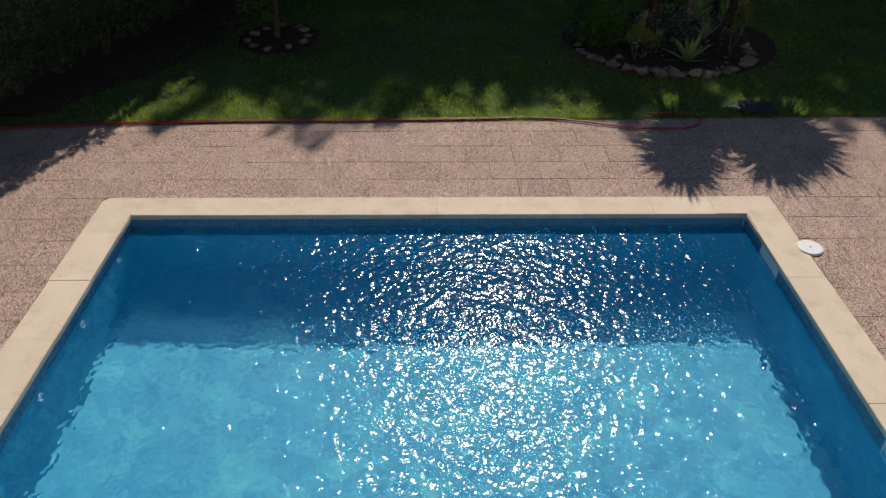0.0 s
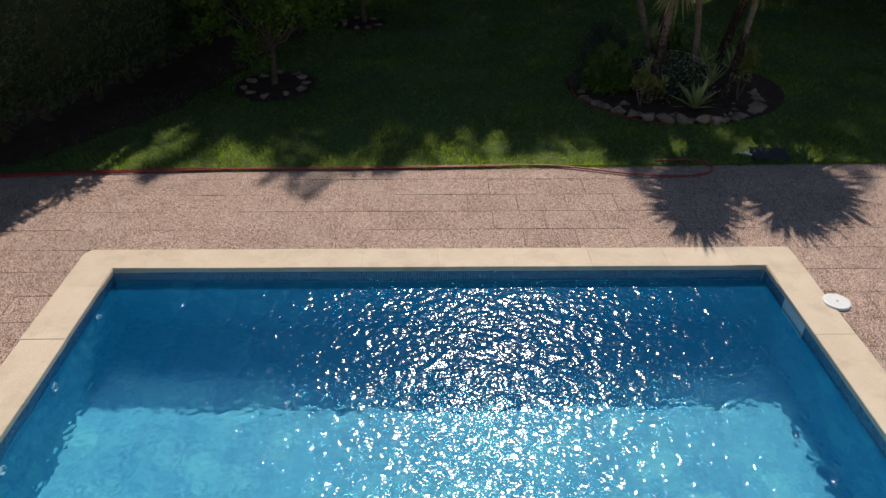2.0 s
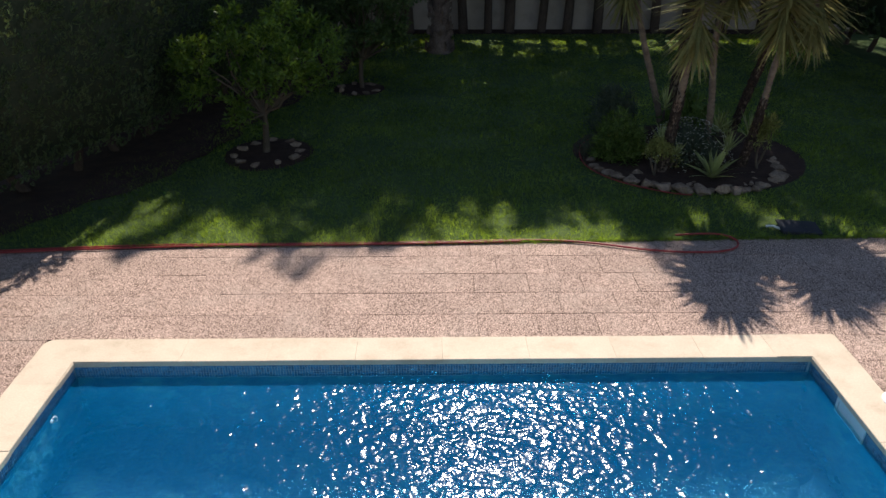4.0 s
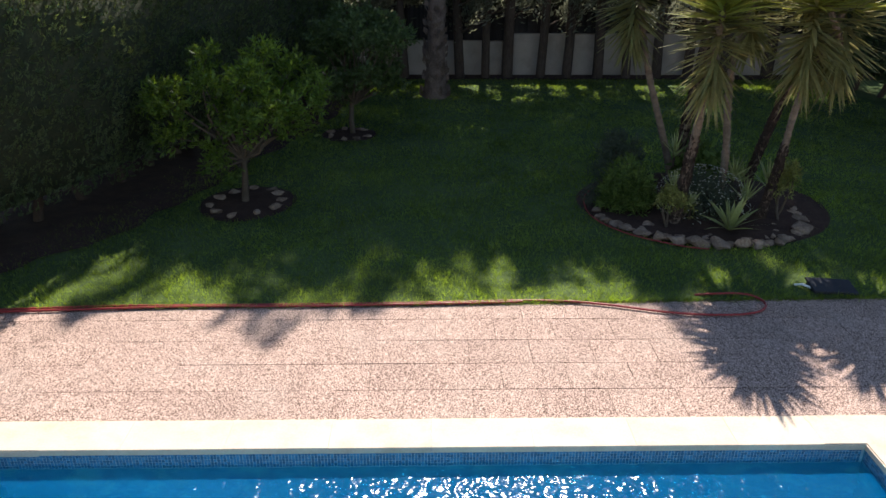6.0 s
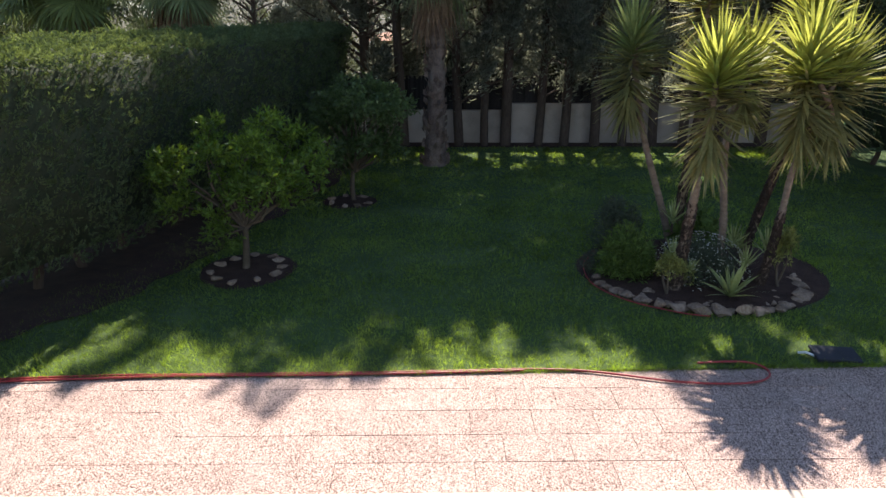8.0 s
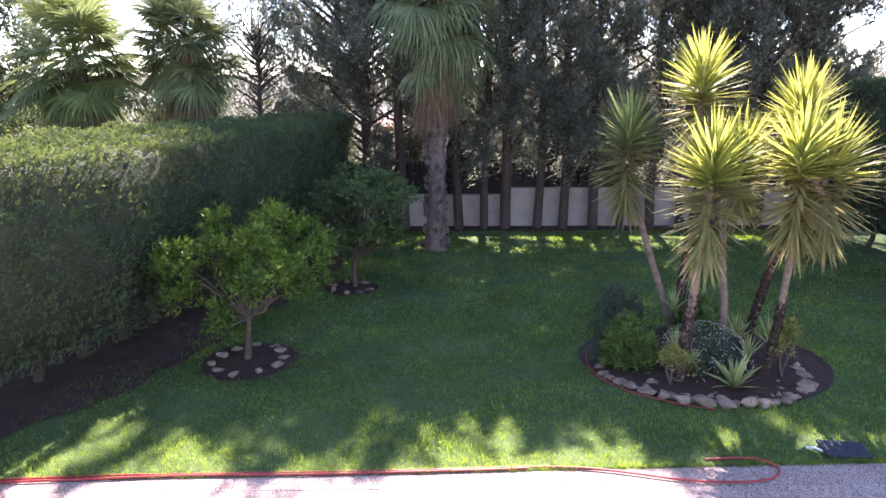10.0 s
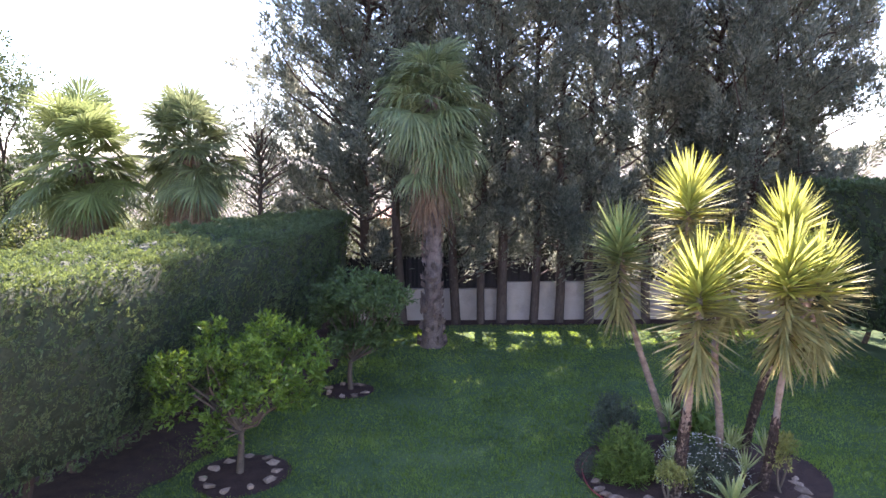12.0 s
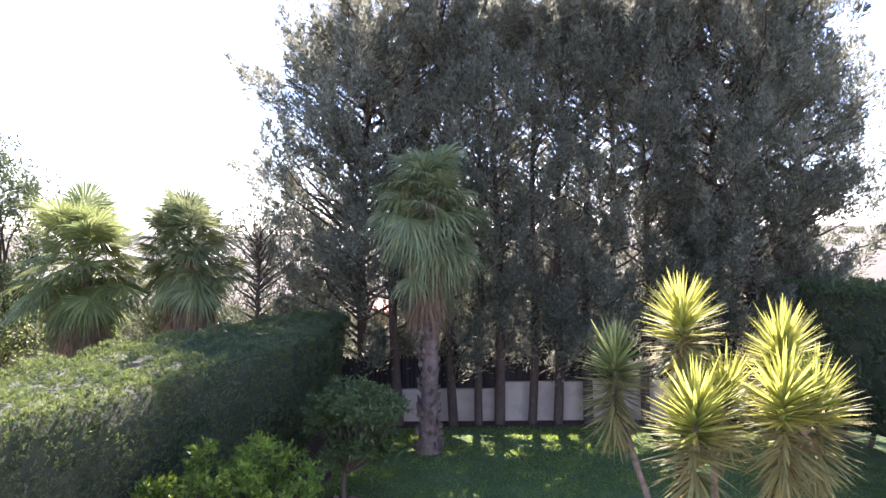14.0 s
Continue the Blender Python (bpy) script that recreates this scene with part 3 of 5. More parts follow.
# ---- hedge ----
def hedge(front, back, height, low, label, name="hedge", density=2200, seed=1, leaf=(0.055, 0.017), mat=HEDGELEAF):
    rg = np.random.default_rng(seed)
    ob = thing(name, label, "hedge", (front[len(front) // 2][0], front[len(front) // 2][1], 0))

    def along(path, t):
        p = np.array(path, float)
        s = np.concatenate([[0], np.cumsum(np.linalg.norm(np.diff(p, axis=0), axis=1))])
        return np.stack([np.interp(t * s[-1], s, p[:, k]) for k in (0, 1)], -1), s[-1]

    def bulge(a, b):
        return 0.07 * np.sin(a * 1.9 + b * 2.3) + 0.05 * np.sin(a * 4.7 - b * 3.1 + 1) + 0.03 * np.sin(a * 9.1 + b * 7.7)

    t = np.linspace(0, 1, 60)
    f, length = along(front, t)
    b, _ = along(back, t)
    wide_mean = np.linalg.norm(b - f, axis=1).mean()
    g = Geo()
    rows = []
    hang = 0.32 / wide_mean
    # Closed dark sheet behind the sprays; its colour stands in for inner shade.
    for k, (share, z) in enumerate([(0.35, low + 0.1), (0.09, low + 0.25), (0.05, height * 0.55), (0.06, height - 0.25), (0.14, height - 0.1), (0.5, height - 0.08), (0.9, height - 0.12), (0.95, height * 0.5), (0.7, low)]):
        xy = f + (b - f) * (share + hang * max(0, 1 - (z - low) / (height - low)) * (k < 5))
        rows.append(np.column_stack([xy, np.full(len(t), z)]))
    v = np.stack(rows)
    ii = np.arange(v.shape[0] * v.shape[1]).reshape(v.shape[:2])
    part("core", g.add(v.reshape(-1, 3), np.stack([ii[:-1, :-1], ii[:-1, 1:], ii[1:, 1:], ii[1:, :-1]], -1).reshape(-1, 4)).mesh("core", HEDGECORE, True), ob, "dark sheet standing in for the shaded inside")
    def sprays(p, way, g):
        """Small flat sprays: a midrib of leaflets that spread to both sides."""
        n, k = len(p), 11
        way = unit(way)
        side = unit(np.cross(way, rg.normal(size=(n, 3))))
        q = np.repeat(np.arange(n), k)
        w = np.tile(np.linspace(0, 1, k), n)
        flip = np.tile(np.where(np.arange(k) % 2, 1.0, -1.0), n)[:, None]
        size = (leaf[0] * (0.7 + 0.6 * rg.random(n)))[q]
        at = p[q] + way[q] * (w * size * 1.5)[:, None]
        d = way[q] * 0.8 + side[q] * flip * (1.05 - w)[:, None] * 0.8 + rg.normal(size=(len(q), 3)) * 0.15
        return leaves(at, d, size * (1.05 - 0.4 * w), leaf[1], rg, g)

    # face
    n = int(length * (height - low) * density / 11)
    u = rg.random(n)
    z = low + (height - low) * rg.random(n)
    z += (z < low + 0.35) * rg.random(n) * 0.2
    xy, _ = along(front, u)
    bb, _ = along(back, u)
    inn = unit(bb - xy)
    depth = 0.1 * rg.random(n) ** 1.5 - bulge(u * length, z) * 0.8 + 0.3 * np.clip((low + 0.5 - z) / 0.5, 0, 1) ** 2 + 0.32 * (1 - (z - low) / (height - low))
    p = np.column_stack([xy + inn * depth[:, None], z])
    g = sprays(p, np.column_stack([-inn * 0.55, np.full(n, 0.75)]) + rg.normal(size=(n, 3)) * 0.4, Geo())
    # top
    n = int(length * wide_mean * density * 1.5 / 11)
    u, s = rg.random(n), rg.random(n)
    xy, _ = along(front, u)
    bb, _ = along(back, u)
    xy = xy + (bb - xy) * s[:, None]
    z = height - 0.06 + bulge(xy[:, 0] * 1.3, xy[:, 1] * 1.3) * 1.1 - 0.1 * (np.abs(s - 0.5) * 2) ** 10 + rg.random(n) * 0.04
    g = sprays(np.column_stack([xy, z]), np.column_stack([rg.normal(size=(n, 2)) * 0.7, 0.25 + rg.random(n) * 0.5]), g)
    # stray tips along the upper edge
    n = int(length * 26)
    u = rg.random(n)
    xy, _ = along(front, u)
    bb, _ = along(back, u)
    inn = unit(bb - xy)
    p = np.column_stack([xy + inn * (rg.random((n, 1)) * 0.25 - 0.05), np.full(n, height - 0.13) + rg.random(n) * 0.12])
    g = sprays(p, np.column_stack([-inn * 0.7, np.full(n, 0.6)]) + rg.normal(size=(n, 3)) * 0.5, g)
    part("foliage", g.mesh("foliage", mat), ob, "dense clipped conifer foliage")
    for q in np.arange(0.03, 1, 0.9 / length):
        xy, _ = along(front, np.array([q]))
        bb, _ = along(back, np.array([q]))
        c = xy[0] + (bb[0] - xy[0]) * 0.42
        part("stem", limb((*c, -0.03), (c[0] + rg.normal() * 0.1, c[1] + rg.normal() * 0.1, low + 0.5), 0.07, 0.055, 0.1, 4, rg, 7).mesh("stem", BARK, True), ob)
    return ob


hedge([(-6.6, 5.85), (-5.5, 8.4), (-4.72, 10.25), (-4.33, 11.15), (-3.98, 12.0), (-3.6, 13.8), (-2.83, 15.5), (-2.3, 17.9), (-2.0, 22.3)],
      [(-9.2, 6.8), (-8.1, 9.6), (-7.2, 11.6), (-6.8, 13.0), (-6.45, 14.0), (-6.1, 16.5), (-5.4, 18.2), (-4.6, 19.6), (-3.4, 22.6)],
      3.3, 0.35, "tall clipped conifer hedge, sunlit on top", seed=3)
hedge([(10.3, 22.0), (10.7, 20.5), (11.0, 18.6), (11.3, 15.0), (11.6, 12.0)], [(12.6, 22.4), (12.8, 20.5), (13.0, 18.6), (13.2, 15), (13.5, 12.0)], 4.15, 0.3,
      "tall dark conifer hedge at the lawn's far side", density=420, seed=4, leaf=(0.12, 0.045))

# ---- back wall and screen ----
WALL_Y = 23.0
wall_back = thing("wall_back", "low white rendered garden wall with stains", "wall", (3, WALL_Y, 0), kind="structure")
part("low_stretch", box(-3.6, 2.49, WALL_Y, WALL_Y + 0.2, -0.3, 0.97, 0.01).mesh("low_stretch", RENDERWALL), wall_back)
part("high_stretch", box(2.49, 14, WALL_Y + 0.004, WALL_Y + 0.204, -0.3, 1.17, 0.01).mesh("high_stretch", RENDERWALL), wall_back)
fence = thing("screen_fence", "dark brown heather screen above the wall", "fence", (3, WALL_Y + 0.26, 0))
slat = box(-0.035, 0.035, 0, 0.02, -0.1, 1.9, 0.004).mesh("slat", BLACKSLAT)
for k in range(200):
    o = part("slat", slat, fence)
    o.matrix_basis = Matrix.Translation((-3.6 + k * 0.082, WALL_Y + 0.25 + rng.normal() * 0.008, rng.normal() * 0.015)) @ Matrix.Rotation(rng.normal() * 0.012, 4, "Y")
part("backing", box(-3.6, 12.8, WALL_Y + 0.274, WALL_Y + 0.282, 0.0, 1.84).mesh("backing", BLACKSLAT), fence, "dense dark heather matting")
for z in (1.3, 1.75):
    part("rail", box(-3.7, 13, WALL_Y + 0.285, WALL_Y + 0.32, z, z + 0.05).mesh("rail", BLACKSLAT), fence)
# Added mass closing the bright gaps between trunks, dark in place of shade.
hedge([(-0.6, 26.0), (4, 26.1), (9, 26.0), (13.5, 26.0)], [(-0.6, 27.6), (4, 27.6), (9, 27.6), (13.5, 27.6)], 3.9, 0.1, "added dark hedge mass behind the screen fence, hiding bright field", density=260, seed=6, leaf=(0.2, 0.07), mat=BACKINGHEDGE)
villa = thing("neighbour_house", "low ochre rendered house beyond the fence", "house", (-2, 32, 0))
part("wall", box(-1.85, 4, 30, 35, -0.1, 2.6).mesh("wall", OCHRE), villa)
part("roof", Geo().add([(-2.2, 29.6, 2.61), (4.3, 29.6, 2.61), (4.3, 35.4, 2.61), (-2.2, 35.4, 2.61), (0.5, 32.5, 3.2), (2.0, 32.5, 3.2)], [(0, 1, 5, 4), (2, 3, 4, 5)]).add([(-2.2, 29.6, 2.61), (-2.2, 35.4, 2.61), (0.5, 32.5, 3.2), (4.3, 29.6, 2.61), (4.3, 35.4, 2.61), (2.0, 32.5, 3.2)], [(1, 0, 2), (3, 4, 5)]).mesh("roof", ROOFTILE), villa, "shallow clay tiled roof")


# ---- conifers ----
def conifer(x, y, height, radius, low, seed, branches=80, per=150, lean=(0, 0), girth=0.13, thin=1.0, label="tall dark cypress with ragged open crown"):
    rg = np.random.default_rng(seed)
    ob = thing("cypress_tree", label, "tree", (x, y, 0), "cypress row")
    n = 14
    t = np.linspace(0, 1, n)
    path = np.column_stack([x + lean[0] * t + 0.06 * np.sin(t * 9 + seed), y + lean[1] * t + 0.06 * np.cos(t * 7 + seed), -0.05 + height * 0.97 * t])
    stem = part("trunk", tube(path, girth * (1 - t) ** 0.8 + 0.012, 9).mesh("trunk", BARK, True), ob)
    wood, crown = Geo(), Geo()

    def plume(hub, axis, long, count):
        """Pointed upswept plumes of small flat sprays."""
        q = np.repeat(np.arange(len(hub)), count)
        w = rg.random(len(q)) ** 0.85
        off = rg.normal(size=(len(q), 3)) * (0.19 * (1.04 - w))[:, None]
        way = axis[q] * 0.9 + unit(off) * 0.7 + rg.normal(size=(len(q), 3)) * 0.2
        leaves(hub[q] + axis[q] * (w * long[q])[:, None] + off, way, 0.155 * (0.6 + 0.8 * rg.random(len(q))), 0.041 * (0.7 + 0.6 * rg.random(len(q))), rg, crown)

    for k in range(branches):
        s = (k + rg.random()) / branches
        z0 = low + (height - 0.9 - low) * s ** 0.78 - 0.35
        base = np.array([np.interp(z0, path[:, 2], path[:, 0]), np.interp(z0, path[:, 2], path[:, 1]), z0])
        th = k * 2.399 + rg.normal() * 0.5
        prof = radius * (math.sin(math.pi * (0.18 + 0.82 * (1 - s) ** 0.9 * 0.78)) ** 0.8) * (0.72 + 0.38 * rg.random())
        prof = max(prof, 0.3)
        rise = prof * (0.3 + 0.45 * rg.random()) + s * 0.35
        tip = base + (math.cos(th) * prof, math.sin(th) * prof, rise)
        g = limb(base, tip, 0.03 + 0.012 * prof, 0.008, 0.07, 5, rg, 5)
        for v, f, off in zip(g.v, g.f, np.cumsum([0] + [len(q) for q in g.v])):
            wood.add(v, f - off)
        heaps = 3 + int(prof > 1.2) + 2 * int(prof > 2.2)
        hub = base + (tip - base) * (0.35 + 0.68 * rg.random((heaps, 1)) ** 0.8) + rg.normal(size=(heaps, 3)) * (0.08 + 0.09 * prof) * (1, 1, 0.5)
        axis = unit(unit(tip - base) * (1, 1, 0.4) * (0.4 + 0.6 * rg.random((heaps, 1))) + (0, 0, 0.85) + rg.normal(size=(heaps, 3)) * 0.28)
        plume(hub, axis, 0.75 + 0.55 * rg.random(heaps), int(per * thin * (0.95 + 1.0 * max(0, 0.4 - s) / 0.4 + 0.7 * max(0, s - 0.6) / 0.4) / heaps))
    crest = path[-1] + rg.normal(size=(7, 3)) * (0.22, 0.22, 0.3) - (0, 0, 0.75)
    plume(crest, unit(np.array([0, 0, 1.0]) + rg.normal(size=(7, 3)) * 0.22), 0.9 + 0.3 * rg.random(7), int(per * thin * 0.2))
    part("branchwork", wood.mesh("branchwork", BARK, True), stem)["kind"] = "stuff"
    part("crown", crown.mesh("crown", CYPRESS), ob)
    return ob


ROW = [(-1.75, 23.6, 11.9, 3.2, 1.5, 0.17), (-0.6, 22.65, 12.95, 2.0, 3.15, 0.14), (1.03, 22.6, 13.72, 1.6, 1.62, 0.13), (1.8, 22.6, 12.8, 1.4, 1.98, 0.11),
       (2.43, 22.65, 13.1, 1.6, 2.01, 0.15), (3.33, 22.6, 12.7, 1.4, 1.87, 0.12), (4.03, 22.6, 13.1, 1.5, 2.04, 0.13), (4.9, 22.6, 12.8, 1.5, 1.8, 0.14),
       (5.75, 22.6, 13.3, 1.6, 1.46, 0.12), (6.7, 22.65, 13.0, 1.6, 2.19, 0.13), (7.6, 22.6, 13.3, 1.7, 1.93, 0.13), (8.6, 22.6, 13.0, 2.0, 1.61, 0.14),
       (9.9, 22.8, 12.8, 3.1, 2.3, 0.16), (11.6, 22.9, 11.12, 2.0, 1.2, 0.13)]
for k, (x, y, h, r, low, girth) in enumerate(ROW):
    conifer(x, y, h, r, low - 0.3, 20 + k, branches=int(30 + 17 * r) if r < 2.5 else 135, per=420 if r < 2.5 else 720, girth=girth, lean=(-0.3, 0.6) if k in (1, 2) else ((rng.random() - 0.5) * 0.5, 0.5))


# ---- palms ----
def fan(base, way, petiole, size, droop, rg, g, count=38, fused=0.5, tilt=0.0):
    """One fan leaf in g: a stalk and a pleated disc whose leaflet tips split and hang as threads."""
    way = unit(np.array(way, float))
    side = unit(np.cross(way, (0, 0, 1.0)) + 1e-6)
    up = np.cross(side, way)
    hub = base + way * petiole - np.array([0, 0, 1.0]) * petiole * 0.1
    st = tube([base, base + way * petiole * 0.5 - np.array([0, 0, 0.02]), hub], [0.024, 0.017, 0.011], 5, False)
    g.add(st.v[0], st.f[0])
    side = unit(side + up * 0.3 * rg.normal() * (tilt > 0))
    up = unit(np.cross(side, way))
    way = way * math.cos(tilt) - up * math.sin(tilt)
    up = np.cross(side, way)
    a = np.linspace(-2.15, 2.15, count) + rg.normal(size=count) * 0.02
    fold = 0.25 + 0.25 * rg.random()
    d = unit(way[None] * np.cos(a)[:, None] + side[None] * np.sin(a)[:, None] - up[None] * (fold * (1 - np.cos(a)) * 0.35)[:, None])
    length = size * (0.8 + 0.25 * np.cos(a * 0.55)) * (0.9 + 0.2 * rg.random(count))
    s = np.array([0.03, 0.5 * fused, fused, fused + 0.35 * (1 - fused), fused + 0.7 * (1 - fused), 1.0])
    w = np.array([0.03, 0.52, 0.95, 0.42, 0.2, 0.05]) * size * fused * 4.3 / count * 0.56
    bend = np.clip(s - fused * 0.8, 0, 1) ** 1.6 * 1.9
    hang = droop * (0.6 + 0.8 * rg.random(count))
    mid = hub + d[:, None] * (s[None, :] * length[:, None] * (1 - 0.35 * bend[None] * np.minimum(hang[:, None], 1)))[..., None]
    mid = mid - np.array([0, 0, 1.0]) * (bend[None] * hang[:, None] * length[:, None])[..., None]
    face = unit(np.cross(d, np.repeat(up[None], count, 0)))
    pleat = up[None] * 0.35 * np.where(np.arange(count) % 2, 1, -1)[:, None]
    lat = unit(face + pleat)[:, None] * w[None, :, None]
    v = np.stack([mid - lat, mid + lat], 2).reshape(-1, 3)
    k = len(s)
    b = (np.arange(count) * 2 * k)[:, None] + np.arange(k - 1)[None] * 2
    g.add(v, np.stack([b, b + 1, b + 3, b + 2], -1).reshape(-1, 4))
    return g


def fan_palm(x, y, name, label, trunk, girth, fronds, petiole, size, droop, seed, leaf, el, dry=26, dry_drop=1.2, dry_size=0.7, spread=1.0, spear=0.0, drop=0.0, bent=0.3):
    rg = np.random.default_rng(seed)
    ob = thing(name, label, "palm tree", (x, y, 0))
    t = np.linspace(0, 1, 16)
    bulge = girth * (1 + 0.5 * np.exp(-t * 9) - 0.12 * t + 0.05 * np.sin(t * 40))
    stem = part("trunk", tube(np.column_stack([x + 0.05 * np.sin(t * 3), y + 0 * t, -0.05 + t * trunk]), bulge, 14).mesh("trunk", PALMBARK, True), ob)
    # old leaf bases on the trunk
    m = int(trunk * 70)
    z = rg.random(m) * trunk * 0.97
    th = rg.random(m) * 6.283
    rad = np.interp(z, t * trunk, bulge) * 0.97
    p = np.column_stack([x + rad * np.cos(th), y + rad * np.sin(th), z])
    way = np.column_stack([np.cos(th) * 0.45, np.sin(th) * 0.45, np.full(m, 1.0)]) + rg.normal(size=(m, 3)) * 0.12
    part("leaf_base_cover", leaves(p, way, 0.2, 0.13, rg).mesh("leaf_base_cover", PALMBARK), stem, "rough old leaf bases")["kind"] = "stuff"
    top = np.array([x, y, trunk])
    for k in range(fronds):
        s = (k + 0.5) / fronds
        e = radians(el[0] + (el[1] - el[0]) * s ** 0.9 + rg.normal() * 22)
        th = k * 2.399 + rg.normal() * 0.2
        way = (math.cos(th) * math.cos(e) * spread, math.sin(th) * math.cos(e) * spread, math.sin(e))
        g = fan(top + (0, 0, 0.25 * (1 - s) - drop * s ** 0.8 * (0.2 + rg.random()) + rg.normal() * 0.2), way, petiole * (0.55 + 0.65 * rg.random()), size * (0.75 + 0.4 * rg.random()), droop * (0.6 + 0.8 * s), rg, Geo(), tilt=bent * (0.3 + 1.4 * rg.random()) * min(1, max(0, (e + 0.9) / 1.2)))
        part("frond", g.mesh("frond", leaf), ob)
    for k in range(dry):
        th = k * 2.399 + rg.normal() * 0.3
        e = radians(-55 - 28 * rg.random())
        base = top + (math.cos(th) * girth * 0.9, math.sin(th) * girth * 0.9, -0.15 - drop * 0.35 - rg.random() * (dry_drop - drop * 0.35))
        g = fan(base, (math.cos(th) * math.cos(e), math.sin(th) * math.cos(e), math.sin(e)), petiole * 0.35, size * dry_size, 0.6, rg, Geo(), 16, 0.3)
        part("dead_frond", g.mesh("dead_frond", PALMDRY), ob, "dry brown hanging frond")
    if spear:
        part("spear_leaf", ribbons(np.repeat(top[None], 5, 0), np.array([0, 0, 1.0]) + rg.normal(size=(5, 3)) * 0.06, spear, 0.05, 0.02, rg, 3).mesh("spear_leaf", PALMSUN), ob, "unopened upright spear leaf")
    return ob


fan_palm(0.3, 20.0, "fan_palm", "tall fan palm with drooping grey-green fronds", 6.4, 0.21, 76, 0.9, 1.0, 0.5, 61, PALMLEAF, (84, -60), dry=40, dry_drop=2.3, dry_size=0.75, spear=1.5, drop=1.3)
fan_palm(-8.9, 21.2, "fan_palm", "sunlit fan palm behind the hedge, dry skirt", 4.75, 0.24, 70, 1.15, 1.1, 0.25, 62, PALMSUN, (84, -72), dry=44, dry_drop=1.7, dry_size=0.9, drop=0.3, bent=0.12)
fan_palm(-6.1, 21.3, "fan_palm", "shaggy fan palm behind the hedge, brown skirt", 5.0, 0.26, 66, 0.9, 1.0, 0.25, 63, PALMLEAF, (86, -55), dry=80, dry_drop=2.2, dry_size=1.0, drop=0.1, bent=0.1)

# ---- citrus trees ----
def citrus(x, y, fork, clumps, label, seed, leaf, twigs=62, big=0.1):
    """A short trunk that forks at height fork; clumps (x, y, z, radius) of leafy twigs on bare limbs."""
    rg = np.random.default_rng(seed)
    ob = thing("citrus_tree", label, "tree", (x, y, 0))
    part("trunk", limb((x, y, -0.04), (x + 0.03, y + 0.1, fork), 0.06, 0.042, 0.06, 6, rg, 10).mesh("trunk", CITRUSBARK, True), ob)
    crown = Geo()
    for c in clumps:
        a = np.array([x + 0.03, y + 0.1, fork - 0.04 - 0.1 * rg.random()])
        part("limb", limb(a, c[:3], 0.026, 0.007, 0.09, 6, rg).mesh("limb", CITRUSBARK, True), ob)
        n = int(twigs * (c[3] / 0.3) ** 2)
        d = unit(rg.normal(size=(n, 3)) + (0, 0, 0.25))
        root = np.array(c[:3]) + d * c[3] * (0.88, 0.88, 0.72) * (0.25 + 0.75 * rg.random((n, 1)) ** 0.6)
        axis = unit(d * 0.8 + (0, 0, 0.55) + rg.normal(size=(n, 3)) * 0.3)
        q = np.repeat(np.arange(n), 10)
        w = np.tile(np.linspace(0, 1, 10), n)[:, None]
        way = axis[q] * (0.35 + 0.6 * w) + unit(rg.normal(size=(len(q), 3))) * 0.75 + (0, 0, -0.12)
        size = big * (0.65 + 0.6 * rg.random(len(q)))
        leaves(root[q] + axis[q] * w * 0.13, way, size, size * 0.36, rg, crown)
    part("crown", crown.mesh("crown", leaf), ob)
    return ob


citrus(-2.66, 12.4, 0.78, [(-3.65, 12.5, 1.58, 0.33), (-3.86, 12.6, 1.4, 0.22), (-3.07, 12.7, 2.12, 0.22), (-3.1, 12.8, 1.85, 0.24), (-3.55, 12.35, 1.05, 0.27), (-3.0, 12.3, 1.75, 0.27), (-2.27, 12.9, 2.12, 0.27), (-2.4, 12.4, 1.85, 0.33),
       (-1.93, 13.0, 1.9, 0.3), (-1.64, 12.6, 1.47, 0.34), (-1.51, 13.0, 1.72, 0.2), (-2.07, 12.2, 1.44, 0.36), (-2.5, 12.2, 1.25, 0.32), (-1.85, 12.5, 1.12, 0.25), (-2.9, 12.25, 0.62, 0.24), (-3.02, 12.35, 0.85, 0.2),
       (-2.82, 12.6, 1.4, 0.3), (-2.2, 13.1, 1.5, 0.3), (-2.6, 13.2, 1.75, 0.28)], "small citrus tree with bright glossy leaves", 71, CITRUS, 58, 0.095)
rg = np.random.default_rng(70)
dark_crown = [(-1.2 + 1.0 * d[0] * r, 16.6 + 0.9 * d[1] * r, 1.5 + 0.8 * d[2] * r, 0.24 + 0.12 * w) for d, r, w in zip(unit(rg.normal(size=(34, 3))), 0.35 + 0.65 * rg.random(34) ** 0.6, rg.random(34))]
citrus(-1.4, 16.4, 0.75, dark_crown, "small dark green citrus tree before the hedge", 72, CITRUSDARK, 46)


def soil_ring(x, y, rx, ry, label):
    ob = part("soil_ring", disc(x, y, 0.018, rx, ry, 40, 0.04, 0.05).mesh("soil_ring", SOIL, True))
    tagged(ob, label, "soil", kind="structure")


soil_ring(-2.63, 12.42, 0.7, 0.78, "round patch of dark soil under the citrus tree")
soil_ring(-1.48, 16.4, 0.55, 0.55, "round patch of dark soil under the far citrus tree")
ROCKS = [rock(rng, 1.0) for _ in range(12)]


def lay_stone(x, y, size, group, label, z=0.02):
    ob = new("stone", ROCKS[int(rng.integers(0, 12))])
    ob.matrix_basis = Matrix.Translation((x, y, z)) @ Matrix.Rotation(rng.uniform(0, 6.28), 4, "Z") @ Matrix.Diagonal((size, size * rng.uniform(0.75, 1.1), size * rng.uniform(0.75, 1.1), 1))
    tagged(ob, label, "stone", group)


